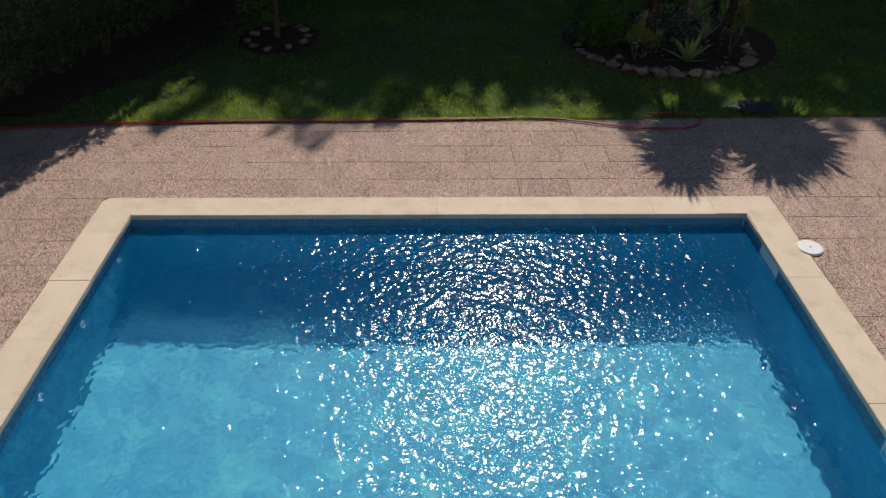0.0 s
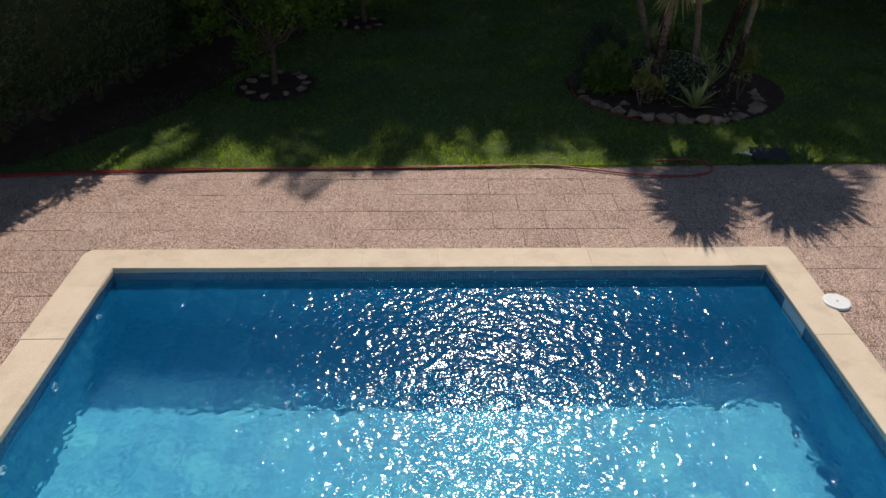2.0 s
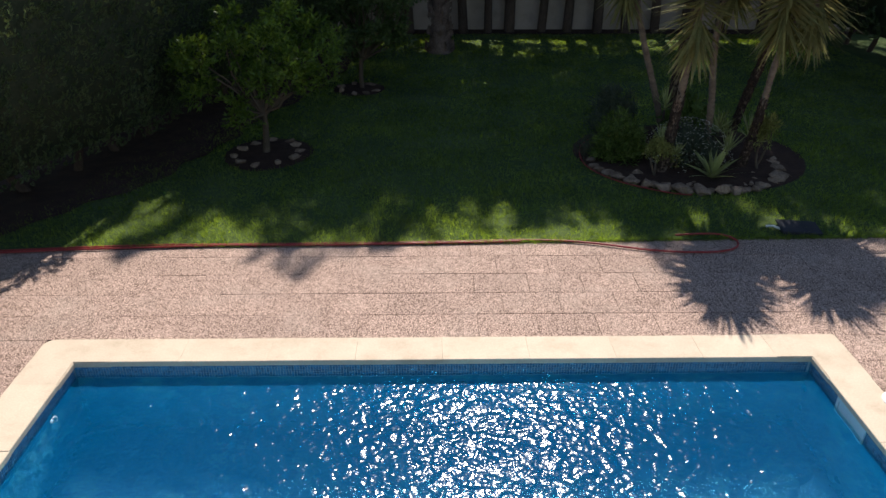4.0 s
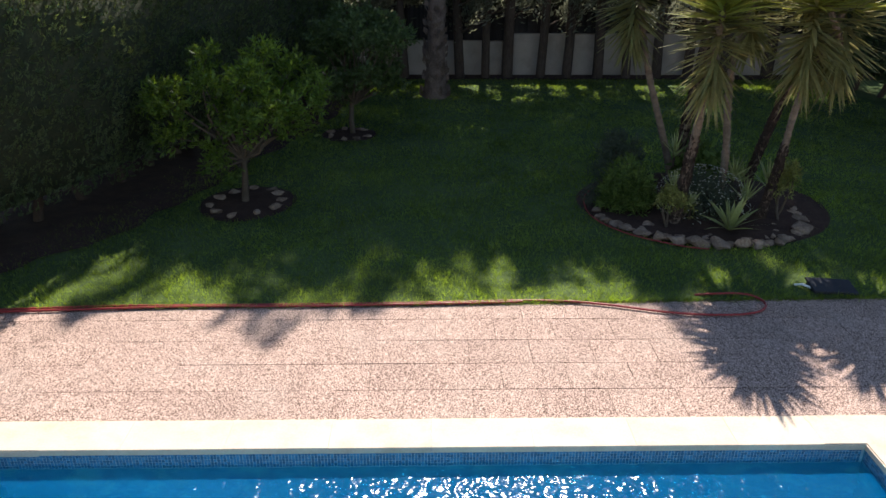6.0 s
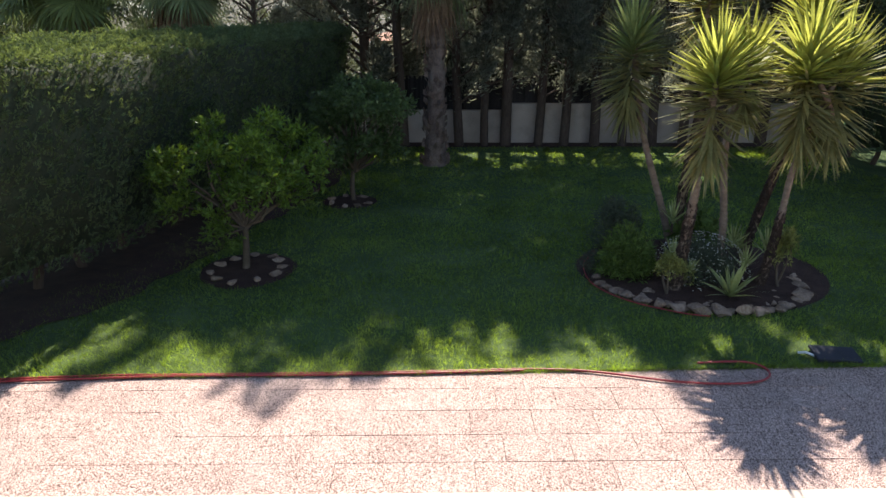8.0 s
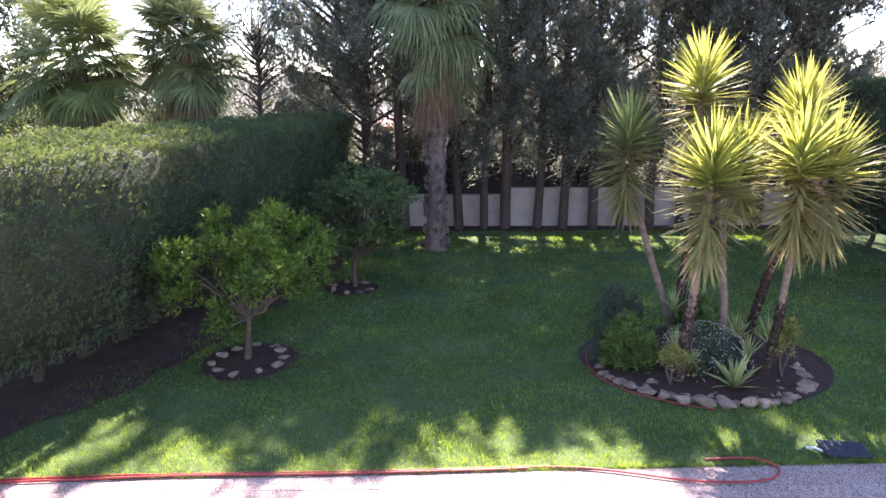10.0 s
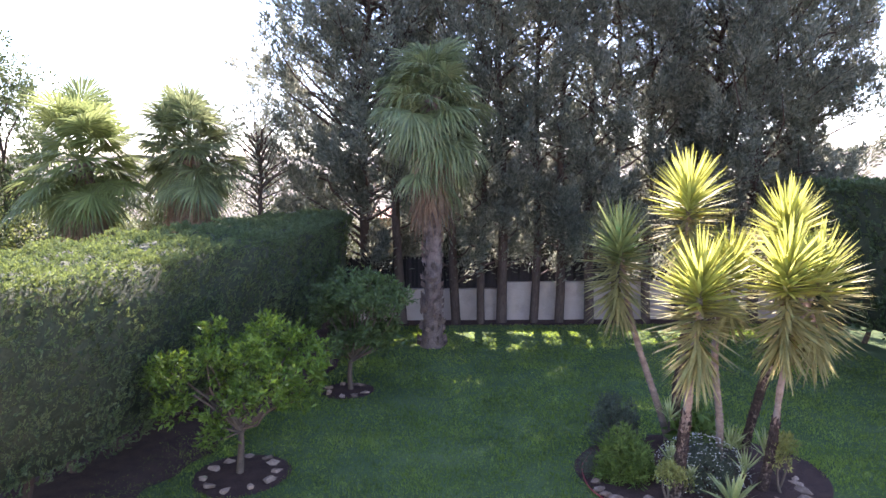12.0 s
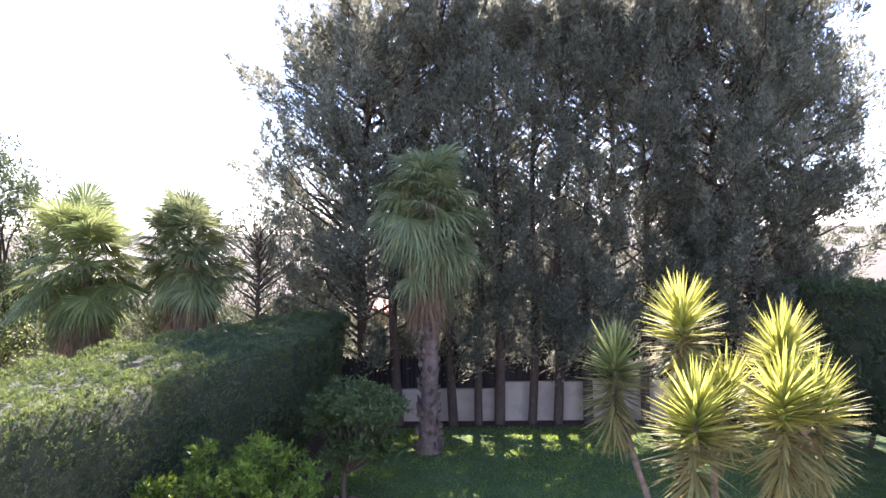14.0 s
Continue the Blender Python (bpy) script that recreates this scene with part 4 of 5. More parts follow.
for x, y in [(-2.97, 11.95), (-2.71, 11.8), (-2.38, 11.93), (-2.17, 12.15), (-2.12, 12.48), (-2.24, 12.76), (-2.37, 13.0), (-2.67, 13.04), (-2.93, 12.82), (-3.08, 12.55), (-3.14, 12.22)]:
    lay_stone(x, y, 0.16 + 0.05 * rng.random(), "stones round the citrus tree", "rounded pale field stone on dark soil", 0.03)
for k in range(8):
    a = k / 8 * 6.283 + 0.5 + rng.normal() * 0.15
    lay_stone(-1.48 + 0.42 * math.cos(a), 16.35 + 0.4 * math.sin(a), 0.15 + 0.06 * rng.random(), "stones round the far citrus tree", "rounded pale field stone on dark soil", 0.03)

# ---- yucca bed ----
bed = part("planting_bed", disc(4.3, 12.3, 0.018, 1.85, 1.62, 60, 0.12, 0.03).mesh("planting_bed", SOIL, True))
tagged(bed, "oval planting bed of dark soil edged with stones", "flower bed", kind="structure")
EDGING = [(2.64, 12.02, 0.19), (2.64, 11.78, 0.16), (2.69, 11.58, 0.17), (2.8, 11.47, 0.21), (2.93, 11.33, 0.22), (3.07, 11.14, 0.25), (3.23, 10.96, 0.25), (3.39, 11.04, 0.12), (3.46, 10.82, 0.27),
          (3.72, 10.75, 0.28), (4.0, 10.7, 0.3), (4.28, 10.66, 0.25), (4.51, 10.69, 0.2), (4.68, 10.77, 0.17), (4.82, 10.77, 0.18), (4.99, 10.9, 0.2), (5.33, 11.22, 0.32), (5.5, 11.6, 0.25), (5.52, 11.84, 0.22), (5.56, 12.03, 0.18)]
for x, y, size in EDGING:
    lay_stone(x, y, size * 1.05, "stones edging the bed", "rough brownish field stone edging the bed", 0.02)
for (x, y, size), (u, v, _) in zip(EDGING[3:], EDGING[4:]):
    if (x - u) ** 2 + (y - v) ** 2 > 0.03:
        lay_stone((x + u) / 2 - (y - v) * 0.15, (y + v) / 2 + abs(x - u) * 0.2, 0.15 + 0.06 * rng.random(), "stones edging the bed", "rough brownish field stone edging the bed", 0.02)
for x, y, n, wide in [(3.2, 11.42, 5, 0.1), (3.6, 11.07, 2, 0.06), (3.94, 11.0, 3, 0.07), (4.5, 10.92, 2, 0.07), (4.85, 11.12, 6, 0.17), (5.15, 11.5, 4, 0.2)]:
    for k in range(n):
        lay_stone(x + rng.uniform(-wide, wide), y + rng.uniform(-wide, wide), 0.06 + 0.08 * rng.random(), "small stones in the bed", "small pale stone lying on dark soil", 0.025)


def yucca_head(c, rg, length=0.62, count=150, skirt=0.5, g=None, old=None, scale=1.0):
    """Stiff leaves set along the stem's end: upright fresh ones at the tip, level ones below, hanging ones lowest."""
    k = (np.arange(count) + 0.5) / count
    th = np.arange(count) * 2.39996 + rg.normal(size=count) * 0.15
    e = np.arcsin(1 - 0.97 * k) + rg.normal(size=count) * 0.09
    d = np.column_stack([np.cos(th) * np.cos(e), np.sin(th) * np.cos(e), np.sin(e)])
    p = np.asarray(c) + d * 0.04 + np.column_stack([0 * k, 0 * k, 0.08 - 0.34 * k])
    g = ribbons(p, d, length * (0.85 + 0.3 * rg.random(count)) * (0.86 + 0.18 * np.sin(e)) * scale, 0.054 * scale, 0.02 + 0.05 * rg.random(count), rg, 3, g)
    m = int(count * skirt * 1.5)
    if m:
        th = np.arange(m) * 2.39996 + rg.normal(size=m) * 0.2
        s = rg.random(m)
        e = np.radians(12 - 78 * s ** 1.3 + rg.normal(size=m) * 9)
        d = np.column_stack([np.cos(th) * np.cos(e), np.sin(th) * np.cos(e), np.sin(e)])
        p = np.asarray(c) - np.column_stack([0 * s, 0 * s, 0.2 + s * skirt]) + d * 0.05
        ribbons(p, d, length * (0.85 + 0.25 * rg.random(m)) * (1 - 0.15 * s) * scale, 0.05 * scale, 0.04, rg, 3, old)
    return g


def ringed(a, b, r0, r1, rg):
    """A stem with the rough rings of fallen leaves."""
    a, b = np.asarray(a, float), np.asarray(b, float)
    n = int(np.linalg.norm(b - a) / 0.045)
    t = np.linspace(0, 1, n)[:, None]
    p = a + (b - a) * t + rg.normal(size=3) * (1, 1, 0) * 0.07 * np.sin(t * math.pi) + rg.normal(size=3) * (1, 1, 0) * 0.04 * np.sin(t * 7)
    r = (r0 + (r1 - r0) * t[:, 0]) * (1 + 0.09 * np.where(np.arange(n) % 2, 1, -1) + rg.normal(size=n) * 0.05) * (1 + 0.5 * np.exp(-t[:, 0] * 30))
    return tube(p, r, 11)


def yucca(base, top, label, seed, girth=0.075, length=0.62, skirt=0.5, count=150, extra=(), old_bark=0.35, leaf=YUCCA):
    rg = np.random.default_rng(seed)
    ob = thing("yucca_tree", label, "yucca", (*base, 0), "yuccas in the bed")
    stem = ringed((*base, 0.02), top, girth * 0.85, girth * 0.62, rg)
    trunk = part("trunk", stem.mesh("trunk", YUCCABARK, True), ob)
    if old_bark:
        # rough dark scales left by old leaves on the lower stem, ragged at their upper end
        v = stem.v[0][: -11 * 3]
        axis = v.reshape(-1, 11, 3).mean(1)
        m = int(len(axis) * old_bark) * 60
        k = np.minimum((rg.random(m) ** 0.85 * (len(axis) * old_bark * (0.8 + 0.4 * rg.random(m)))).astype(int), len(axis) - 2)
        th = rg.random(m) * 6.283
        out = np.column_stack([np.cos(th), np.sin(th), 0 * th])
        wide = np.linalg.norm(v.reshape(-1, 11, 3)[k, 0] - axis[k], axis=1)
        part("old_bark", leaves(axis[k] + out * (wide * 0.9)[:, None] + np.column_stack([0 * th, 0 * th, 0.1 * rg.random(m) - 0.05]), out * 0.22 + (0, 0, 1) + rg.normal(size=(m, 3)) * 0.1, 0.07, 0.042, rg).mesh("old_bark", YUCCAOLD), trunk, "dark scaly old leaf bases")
    for c in (top, *extra):
        old = Geo()
        if c is not top:
            a = np.array(top) - (0, 0, 0.7)
            part("branch", limb(a, c, girth * 0.7, girth * 0.6, 0.05, 5, rg, 8).mesh("branch", YUCCABARK, True), ob)
        part("leaf_rosette", yucca_head(c, rg, length, count, skirt, None, old).mesh("leaf_rosette", leaf), ob, "stiff yellow-green sword leaves")
        part("old_leaves", old.mesh("old_leaves", YUCCADRY), ob, "drooping older straw-green leaves")
    return ob


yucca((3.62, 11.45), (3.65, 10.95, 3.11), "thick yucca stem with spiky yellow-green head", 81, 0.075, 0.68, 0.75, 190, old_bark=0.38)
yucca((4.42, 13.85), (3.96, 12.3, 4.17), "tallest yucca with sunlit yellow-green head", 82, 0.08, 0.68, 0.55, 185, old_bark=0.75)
yucca((4.25, 13.55), (3.27, 13.4, 3.37), "leaning yucca with shaded green spiky head", 83, 0.07, 0.7, 0.8, 180, old_bark=0.0, leaf=YUCCASHADE)
yucca((4.6, 12.4), (4.46, 11.95, 3.2), "slim yucca with spiky head among the others", 84, 0.07, 0.62, 0.5, 160, old_bark=0.0)
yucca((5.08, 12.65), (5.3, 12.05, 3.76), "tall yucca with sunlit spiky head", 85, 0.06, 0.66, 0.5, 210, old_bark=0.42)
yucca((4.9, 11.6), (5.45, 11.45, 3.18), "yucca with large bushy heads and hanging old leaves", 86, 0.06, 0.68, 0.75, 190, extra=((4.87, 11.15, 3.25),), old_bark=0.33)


def small_agave(x, y, size, seed, label, mat=YUCCA, count=34):
    rg = np.random.default_rng(seed)
    ob = thing("agave", label, "agave", (x, y, 0.1))
    k = np.arange(count) + 0.5
    e = np.radians(82 - 62 * k / count)
    th = k * 2.39996
    d = np.column_stack([np.cos(th) * np.cos(e), np.sin(th) * np.cos(e), np.sin(e)])
    part("leaf_rosette", ribbons(np.repeat([[x, y, 0.09]], count, 0), d, size * (0.8 + 0.4 * rg.random(count)), size * 0.13, 0.18, rg, 4).mesh("leaf_rosette", mat), ob)


small_agave(4.29, 11.13, 0.55, 91, "pale spiky agave among the bed's stones", STRIPED, 24)


def shoot(x, y, z, size, seed):
    """A young upright rosette on a short stem."""
    rg = np.random.default_rng(seed)
    ob = thing("yucca_shoot", "young striped yucca shoot beside the stems", "yucca", (x, y, z), "young yucca shoots")
    n = 30
    th = np.arange(n) * 2.39996
    e = np.radians(85 - 62 * (np.arange(n) / n) ** 1.2)
    d = np.column_stack([np.cos(th) * np.cos(e), np.sin(th) * np.cos(e), np.sin(e)])
    stem = limb((x, y, -0.02 if z < 0.5 else z - 0.12), (x, y, z + 0.06), 0.022, 0.016, 0.05, 4, rg, 7)
    part("stem", stem.mesh("stem", YUCCAOLD, True), ob)
    part("leaf_rosette", ribbons(np.column_stack([np.full(n, x), np.full(n, y), z + 0.1 * rg.random(n)]), d, size * (0.75 + 0.4 * rg.random(n)), 0.034, 0.08, rg, 3).mesh("leaf_rosette", STRIPED), ob)


for k, (x, y, z, size) in enumerate([(4.7, 12.2, 0.42, 0.4), (3.72, 11.9, 0.32, 0.36), (4.72, 11.75, 0.2, 0.42), (5.12, 11.95, 0.38, 0.46), (4.95, 12.5, 0.3, 0.26), (4.1, 13.15, 0.5, 0.4), (3.85, 11.5, 0.28, 0.2)]):
    shoot(x, y, z, size, 192 + k)


def bush(x, y, rx, ry, h, name, label, mat, seed, tufts=60, per=40, leaf=(0.06, 0.022), flowers=0, stem=0.0):
    rg = np.random.default_rng(seed)
    ob = thing(name, label, "shrub", (x, y, 0.05))
    d = unit(rg.normal(size=(tufts, 3)))
    d[:, 2] = np.abs(d[:, 2])
    c = np.array([x, y, 0.06 + stem]) + d * (rx, ry, (h - stem) * 0.9) * (0.55 + 0.4 * rg.random((tufts, 1)))
    foliage = part("foliage", clusters(c, 0.07 + 0.04 * rg.random(tufts), per, leaf[0], leaf[1], rg, up=0.5).mesh("foliage", mat), ob)
    for k in range(2 if stem else 5):
        tip = c[int(rg.integers(0, tufts))]
        part("stem", limb((x + rg.normal() * 0.04, y + rg.normal() * 0.04, 0.03), tip, 0.022, 0.008, 0.1, 5, rg, 6).mesh("stem", CITRUSBARK, True), ob)
    if flowers:
        d = unit(rg.normal(size=(flowers, 3)) + (0, -0.3, 0.6))
        d[:, 2] = np.abs(d[:, 2])
        p = np.array([x, y, 0.07]) + d * (rx * 1.08, ry * 1.08, h * 1.02)
        q = np.repeat(p, 6, 0)
        a = np.tile(np.arange(6) * 1.047, flowers)
        w = np.column_stack([np.cos(a), np.sin(a), np.full(len(a), 0.3)])
        part("bloom", leaves(q, w, 0.013, 0.009, rg).mesh("bloom", PETAL), foliage, "many small white daisies")["kind"] = "stuff"


bush(4.15, 11.95, 0.66, 0.62, 0.66, "daisy_bush", "rounded grey-green bush dotted with white daisies", GREYLEAF, 101, 220, 50, (0.045, 0.013), 520)
bush(3.12, 12.1, 0.46, 0.42, 0.86, "shrub", "feathery bright green shrub in the bed", SHRUB, 102, 130, 46, (0.1, 0.02))
bush(3.48, 11.3, 0.17, 0.17, 0.6, "succulent", "small yellow-green succulent on a bare stem", SUCCULENT, 103, 34, 44, (0.04, 0.022), stem=0.36)
bush(3.72, 11.5, 0.14, 0.14, 0.36, "succulent", "low yellow-green succulent beside its neighbour", SUCCULENT, 104, 14, 22, (0.04, 0.02), stem=0.16)
bush(5.14, 11.54, 0.15, 0.15, 0.95, "succulent", "upright yellowish succulent with several stems", SUCCULENT, 105, 26, 34, (0.075, 0.02), stem=0.42)
bush(2.72, 12.35, 0.26, 0.3, 0.28, "lavender", "low silvery lavender at the bed's edge", GREYLEAF, 106, 40, 36, (0.06, 0.01))
bush(4.55, 13.25, 0.45, 0.3, 0.75, "shrub", "broad-leaved bright green plant behind the yuccas", SHRUB, 107, 26, 16, (0.2, 0.09))
bush(3.3, 13.55, 0.5, 0.4, 0.95, "shrub", "dark bluish shrub behind the leaning yucca", GREYLEAF, 108, 110, 50, (0.09, 0.012))
bush(10.0, 15.2, 0.55, 0.7, 2.4, "lemon_tree", "lemon tree with yellow-green leaves by the hedge", YELLOWLEAF, 109, 60, 26, (0.12, 0.055), stem=1.0)

# ---- hoses ----
def hose(points, name, label, r=0.013, mat=HOSE):
    p = np.array(points, float)
    s = np.concatenate([[0], np.cumsum(np.linalg.norm(np.diff(p, axis=0), axis=1))])
    u = np.linspace(0, s[-1], max(int(s[-1] / 0.06), 8))
    q = np.stack([np.interp(u, s, p[:, k]) for k in range(3)], -1)
    for _ in range(10):
        q[1:-1] = (q[:-2] + 2 * q[1:-1] + q[2:]) / 4
    ob = part(name, tube(q, r, 8).mesh(name, mat, True))
    tagged(ob, label, "hose", "garden hoses")


zh = 0.017
hose([(-7.2, 8.75, zh), (-5.5, 9.0, zh), (-4.5, 9.09, zh), (-3.4, 9.16, zh), (-2.1, 9.17, zh), (-0.6, 9.19, zh), (0.4, 9.21, zh), (1.2, 9.25, zh), (1.8, 9.22, zh), (2.3, 9.1, zh), (2.6, 9.0, zh), (2.92, 8.92, zh), (3.3, 8.89, zh), (3.66, 8.9, zh),
      (3.9, 9.0, zh), (3.98, 9.15, zh), (3.92, 9.3, zh + 0.02), (3.75, 9.35, zh + 0.03), (3.45, 9.34, zh + 0.03), (3.2, 9.36, zh)], "garden_hose", "long red garden hose along the lawn's edge")
hose([(-7.2, 8.7, zh), (-5.5, 8.95, zh), (-4.4, 9.05, zh), (-3.2, 9.11, zh), (-2.6, 9.14, zh), (-1.2, 9.14, zh), (0.0, 9.17, zh), (0.9, 9.2, zh), (1.2, 9.22, zh)], "garden_hose", "second strand of red hose on the paving")
hose([(2.81, 13.03, 0.05), (2.58, 12.67, 0.05), (2.49, 12.21, 0.05), (2.49, 11.75, 0.05), (2.67, 11.34, 0.05), (2.93, 11.02, 0.05), (3.25, 10.81, 0.05), (3.55, 10.62, 0.05), (3.81, 10.57, 0.05)], "drip_hose", "thin reddish hose round the bed's edge", 0.009)

lid = thing("valve_box", "dark plastic valve box lid tilted in the grass", "box", (4.85, 9.48, 0.03))
part("lid", box(-0.26, 0.26, -0.14, 0.14, 0, 0.03, 0.008).mesh("lid", DARKLID), lid, "", (0, 0, 0.02)).rotation_euler = (radians(9), radians(3), radians(-3))
part("rim", box(-0.24, 0.24, -0.12, 0.12, -0.05, 0.015, 0.004).mesh("rim", DARKLID), lid, "", (0, 0, 0))
part("pipe", tube([(-0.38, 0.1, 0.0), (-0.32, 0.05, 0.03), (-0.25, -0.02, 0.02)], 0.015, 8).mesh("pipe", WHITE, True), lid, "short white plastic pipe", (0, 0, 0))


# ---- trees and scrub beyond the hedge ----
def broad_tree(x, y, height, crown, seed, label, mat=TREELEAF, tufts=120, per=60, leaf=(0.11, 0.05)):
    rg = np.random.default_rng(seed)
    ob = thing("broadleaf_tree", label, "tree", (x, y, 0))
    part("trunk", limb((x, y, -0.05), (x + 0.2, y, height * 0.55), 0.16, 0.08, 0.04, 8, rg, 9).mesh("trunk", BARK, True), ob)
    d = unit(rg.normal(size=(tufts, 3)))
    c = np.array([x, y, height * 0.58]) + d * (crown, crown, height * 0.42) * (0.4 + 0.6 * rg.random((tufts, 1)) ** 0.7)
    for k in range(12):
        part("limb", limb((x + 0.1, y, height * (0.3 + 0.2 * rg.random())), c[k], 0.05, 0.012, 0.1, 6, rg, 6).mesh("limb", BARK, True), ob)
    part("crown", clusters(c, 0.25 + 0.25 * rg.random(tufts), per, leaf[0], leaf[1], rg, up=0.3).mesh("crown", mat), ob)


broad_tree(-12.4, 23.5, 8.4, 1.7, 120, "tall leafy tree behind the fan palms", TREELEAF, 190, 90, (0.13, 0.06))
broad_tree(-11.6, 21.8, 3.6, 1.3, 121, "low orange-tinged shrub tree by the palms", YELLOWLEAF, 60, 50)
for k, (x, y, h, w, leaf_mat, tint) in enumerate([(-10.6, 24.2, 4.6, 1.3, TREELEAF, "dark leafy"), (-8.2, 25.2, 4.4, 1.5, BUSHFAR, "grey-green"), (-7.3, 24.0, 4.3, 1.1, TREELEAF, "dark leafy"), (-5.0, 26.0, 3.7, 1.2, BUSHFAR, "grey-green"), (-3.4, 27.5, 3.9, 1.3, BUSHFAR, "grey-green")]):
    broad_tree(x, y, h, w, 150 + k, "low %s shrub tree behind the hedge" % tint, leaf_mat, 90, 55, (0.12, 0.055))
conifer(-4.55, 22.2, 6.6, 0.95, 3.0, 140, branches=46, per=36, girth=0.07, label="thin half-bare conifer beside the palms")
conifer(15.2, 22.5, 8.2, 1.8, 4.6, 141, branches=44, per=90, girth=0.1, label="small conifer past the far hedge")

rg = np.random.default_rng(9)
scrub = Geo()
for k in range(150):
    x, y = (rg.uniform(-75, 95), rg.uniform(46, 135)) if k < 105 else (rg.uniform(-22, 2), rg.uniform(33, 48))
    s = rg.uniform(0.8, 2.4) if k < 105 else rg.uniform(0.7, 1.5)
    z = far_height(np.array(x), np.array(y)) - 0.1
    d = unit(rg.normal(size=(22, 3)))
    d[:, 2] = np.abs(d[:, 2])
    clusters(np.array([x, y, float(z)]) + d * (s, s, s * 0.7), s * 0.3, 11, 0.4, 0.2, rg, g=scrub)
tagged(part("scrub", scrub.mesh("scrub", BUSHFAR)), "scattered grey-green scrub on the far fields", "scrub", kind="stuff")
field_wall = part("field_wall", box(-14, -7.2, 44, 44.25, -0.1, 0.55).mesh("field_wall", RENDERWALL))
tagged(field_wall, "low pale wall at the edge of the field", "wall", kind="structure")

# ---- grass ----
rg = np.random.default_rng(10)


def blades(n, x0, x1, y0, y1, height):
    """Blades thick on the near side, thinning out smoothly and growing coarser with distance."""
    u = rg.random(n)
    p = np.column_stack([rg.uniform(x0, x1, n), y0 + (y1 - y0) * (0.55 * u + 0.45 * u ** 2.4), np.zeros(n)])
    p[:, 1] = np.maximum(p[:, 1], lawn_edge(p[:, 0]) + rg.normal(size=n) * 0.025)
    keep = ((p[:, 0] - 4.3) / 1.85) ** 2 + ((p[:, 1] - 12.3) / 1.62) ** 2 > 1.0
    keep &= ((p[:, 0] + 2.63) / 0.7) ** 2 + ((p[:, 1] - 12.42) / 0.78) ** 2 > 1.0
    keep &= ((p[:, 0] + 1.48) / 0.55) ** 2 + ((p[:, 1] - 16.4) / 0.55) ** 2 > 1.0
    keep &= p[:, 0] > -5.6 + (p[:, 1] - 9) * 0.33 + rg.normal(size=n) * 0.15
    p = p[keep]
    n = len(p)
    d = np.column_stack([rg.normal(size=(n, 2)) * 0.7, np.ones(n)])
    tuft = np.sin(p[:, 0] * 2.1 + 1 + np.sin(p[:, 1] * 1.3)) * np.sin(p[:, 1] * 2.7 + np.sin(p[:, 0] * 1.7))
    far = (p[:, 1] - y0) / (y1 - y0)
    clump = np.sin(p[:, 0] * 31 + 3 * np.sin(p[:, 1] * 9)) * np.sin(p[:, 1] * 27 + 3 * np.sin(p[:, 0] * 11))
    h = height * (0.5 + rg.random(n)) * (1.0 + 0.3 * tuft + 0.5 * clump) * (1 - 0.25 * far)
    side = unit(np.column_stack([rg.normal(size=(n, 2)), np.zeros(n)]))
    w = ((0.0065 + 0.014 * far) * (0.7 + 0.6 * rg.random(n)))[:, None]
    v = np.stack([p - side * w / 2, p + side * w / 2, p + unit(d) * h[:, None]], 1)
    return Geo().add(v.reshape(-1, 3), np.arange(3 * n).reshape(-1, 3))


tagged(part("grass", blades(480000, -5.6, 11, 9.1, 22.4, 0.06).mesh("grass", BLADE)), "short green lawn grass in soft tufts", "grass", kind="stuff")

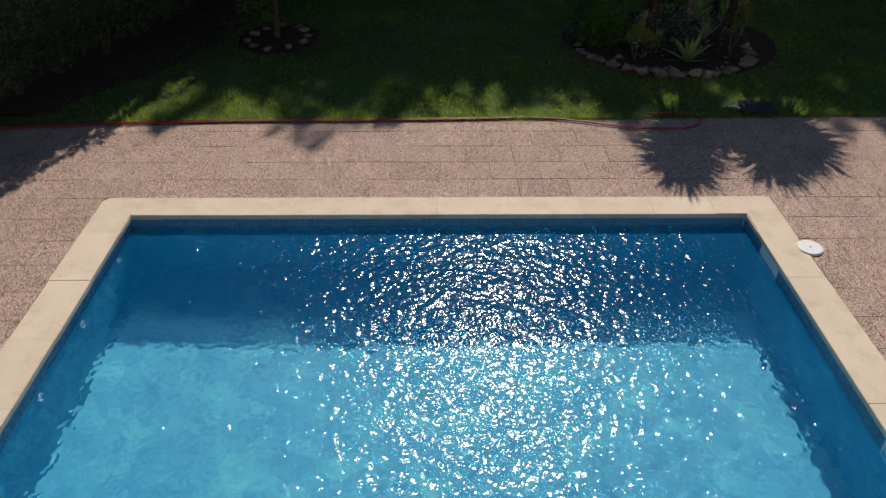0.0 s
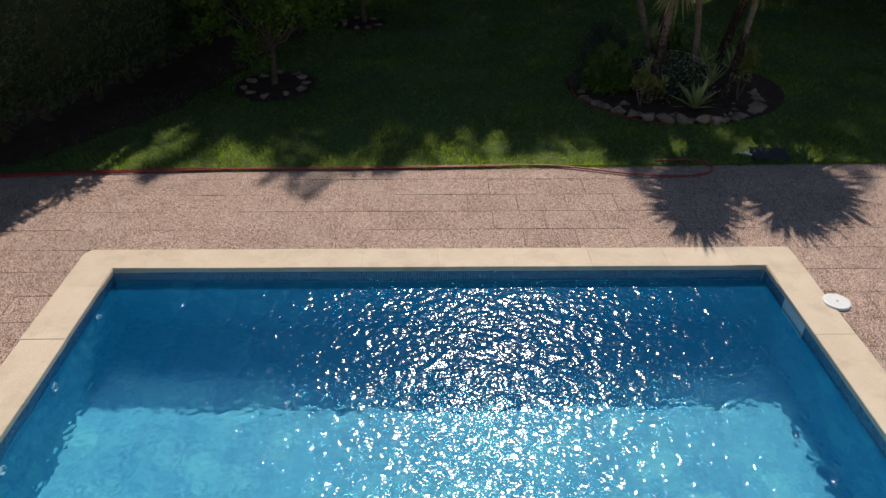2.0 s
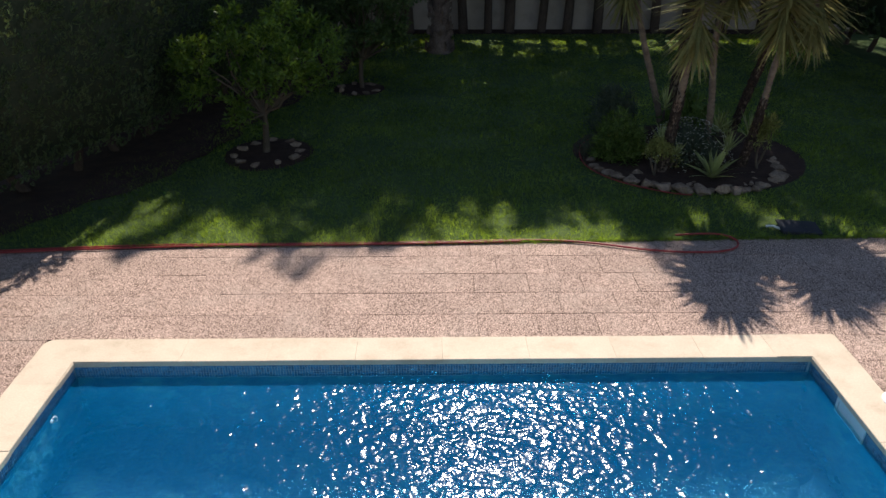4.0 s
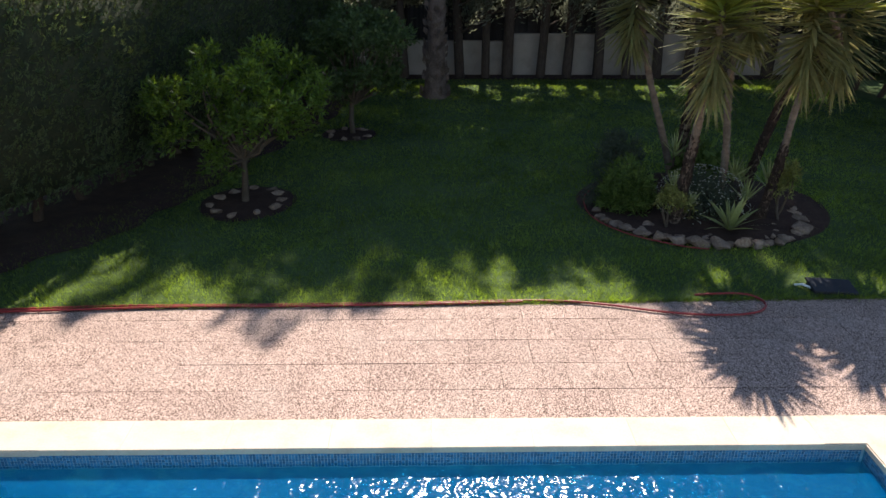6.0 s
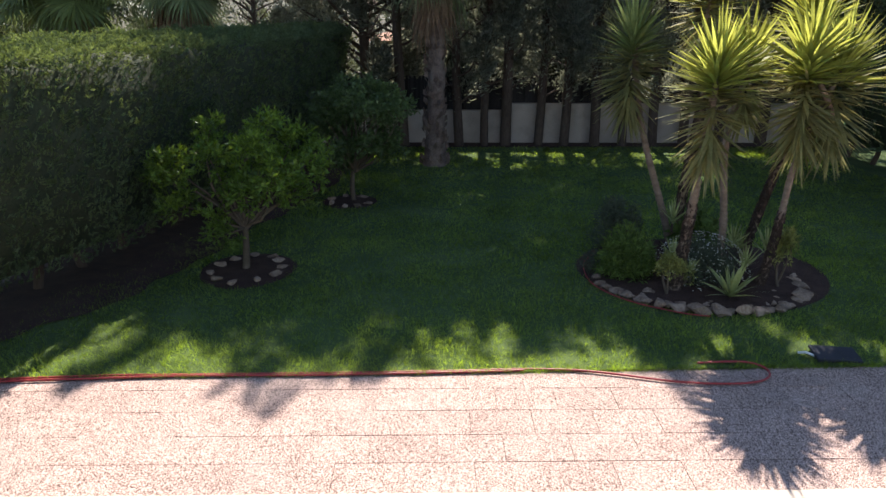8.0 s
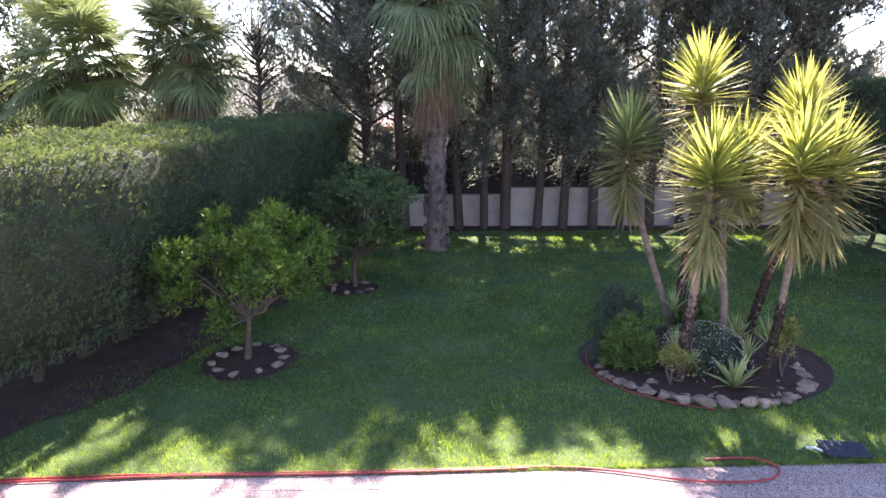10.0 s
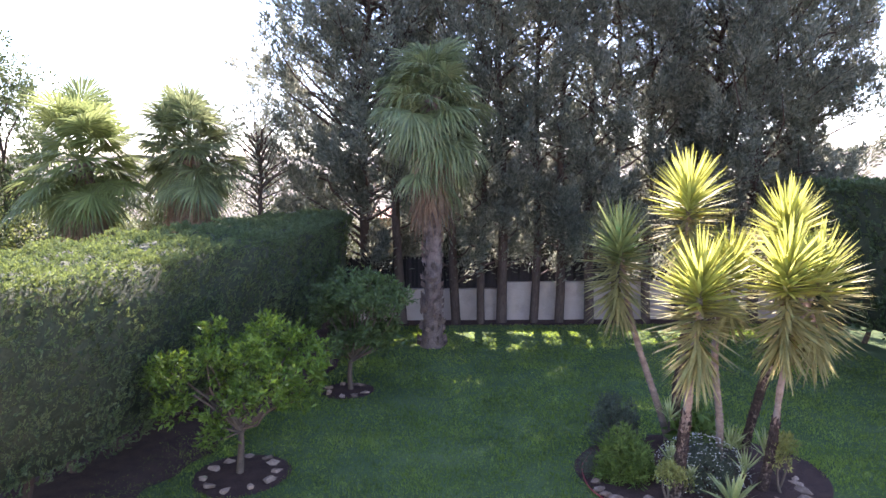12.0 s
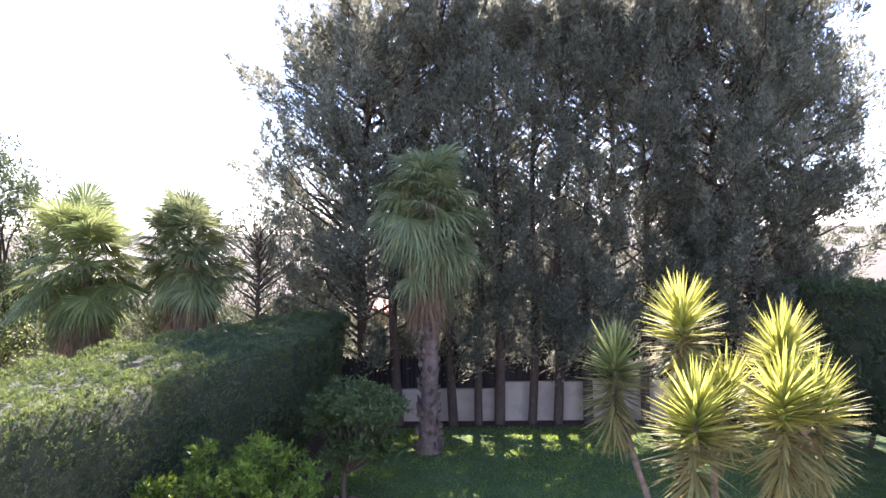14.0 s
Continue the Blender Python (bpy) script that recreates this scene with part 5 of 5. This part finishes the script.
# ---- paving, slab by slab ----
PITCH_X, PITCH_Y, SLAB_Z = 0.622, 0.43, -0.008
paving = part("paving", Geo().add([(x, y, -0.03) for x in (-12, CO_X0 + 0.02, CO_X1 - 0.02, 14) for y in (-14, WY0 - 0.1, CO_Y1 - 0.02, 9.5)],
              [(4 * i + j, 4 * i + 4 + j, 4 * i + 5 + j, 4 * i + 1 + j) for i in range(3) for j in range(3) if (i, j) != (1, 1)]).mesh("paving", MORTAR))
tagged(paving, "exposed aggregate paving slabs in staggered rows", "paving", kind="structure")
slabs = {}


def slab(x0, x1, y0):
    wide = round(x1 - x0 - 0.003, 3)
    if wide < 0.03:
        return
    if wide not in slabs:
        slabs[wide] = box(-wide / 2, wide / 2, -PITCH_Y / 2 + 0.0021, PITCH_Y / 2 - 0.0021, -0.04, 0, 0.002).mesh("slab", PAVER)
    o = part("slab", slabs[wide], paving)
    o.matrix_basis = Matrix.Translation(((x0 + x1) / 2, y0 + PITCH_Y / 2, SLAB_Z + rng.normal() * 0.0012)) @ Euler((rng.normal() * 0.002, rng.normal() * 0.002, rng.normal() * 0.0015)).to_matrix().to_4x4()


for row in range(-13, 5):
    y0 = CO_Y1 + row * PITCH_Y
    shift = -0.085 if row % 2 == 0 else 0.208
    for k in range(-12, 13):
        a = shift + k * PITCH_X
        b = a + PITCH_X
        if b < -7.0 or a > 7.3:
            continue
        if row >= 0:
            slab(a, b, y0)
        else:
            if a < CO_X0:
                slab(a, min(b, CO_X0 - 0.002), y0)
            if b > CO_X1:
                slab(max(a, CO_X1 + 0.002), b, y0)

# the same paving further off, round the near end of the pool and out to both sides
outer = Geo()
for row in range(-52, 5):
    y0 = CO_Y1 + row * PITCH_Y
    if y0 < -13.5:
        continue
    shift = -0.085 if row % 2 == 0 else 0.208
    for k in range(-19, 22):
        a = shift + k * PITCH_X
        b = a + PITCH_X
        if a < -12 or b > 14 or (row >= -13 and not (b < -7.0 or a > 7.3)):
            continue
        for lo, hi in ([(a, min(b, CO_X0 - 0.002)), (max(a, CO_X1 + 0.002), b)] if WY0 - 0.55 < y0 and row < 0 else [(a, b)]):
            if hi - lo > 0.03:
                q = box(lo + 0.0014, hi - 0.0014, y0 + 0.0024, y0 + PITCH_Y - 0.0024, SLAB_Z - 0.03, SLAB_Z)
                for v, f, off in zip(q.v, q.f, np.cumsum([0] + [len(x) for x in q.v])):
                    outer.add(v, f - off)
part("outer_slabs", outer.mesh("outer_slabs", PAVER), paving)["kind"] = "stuff"
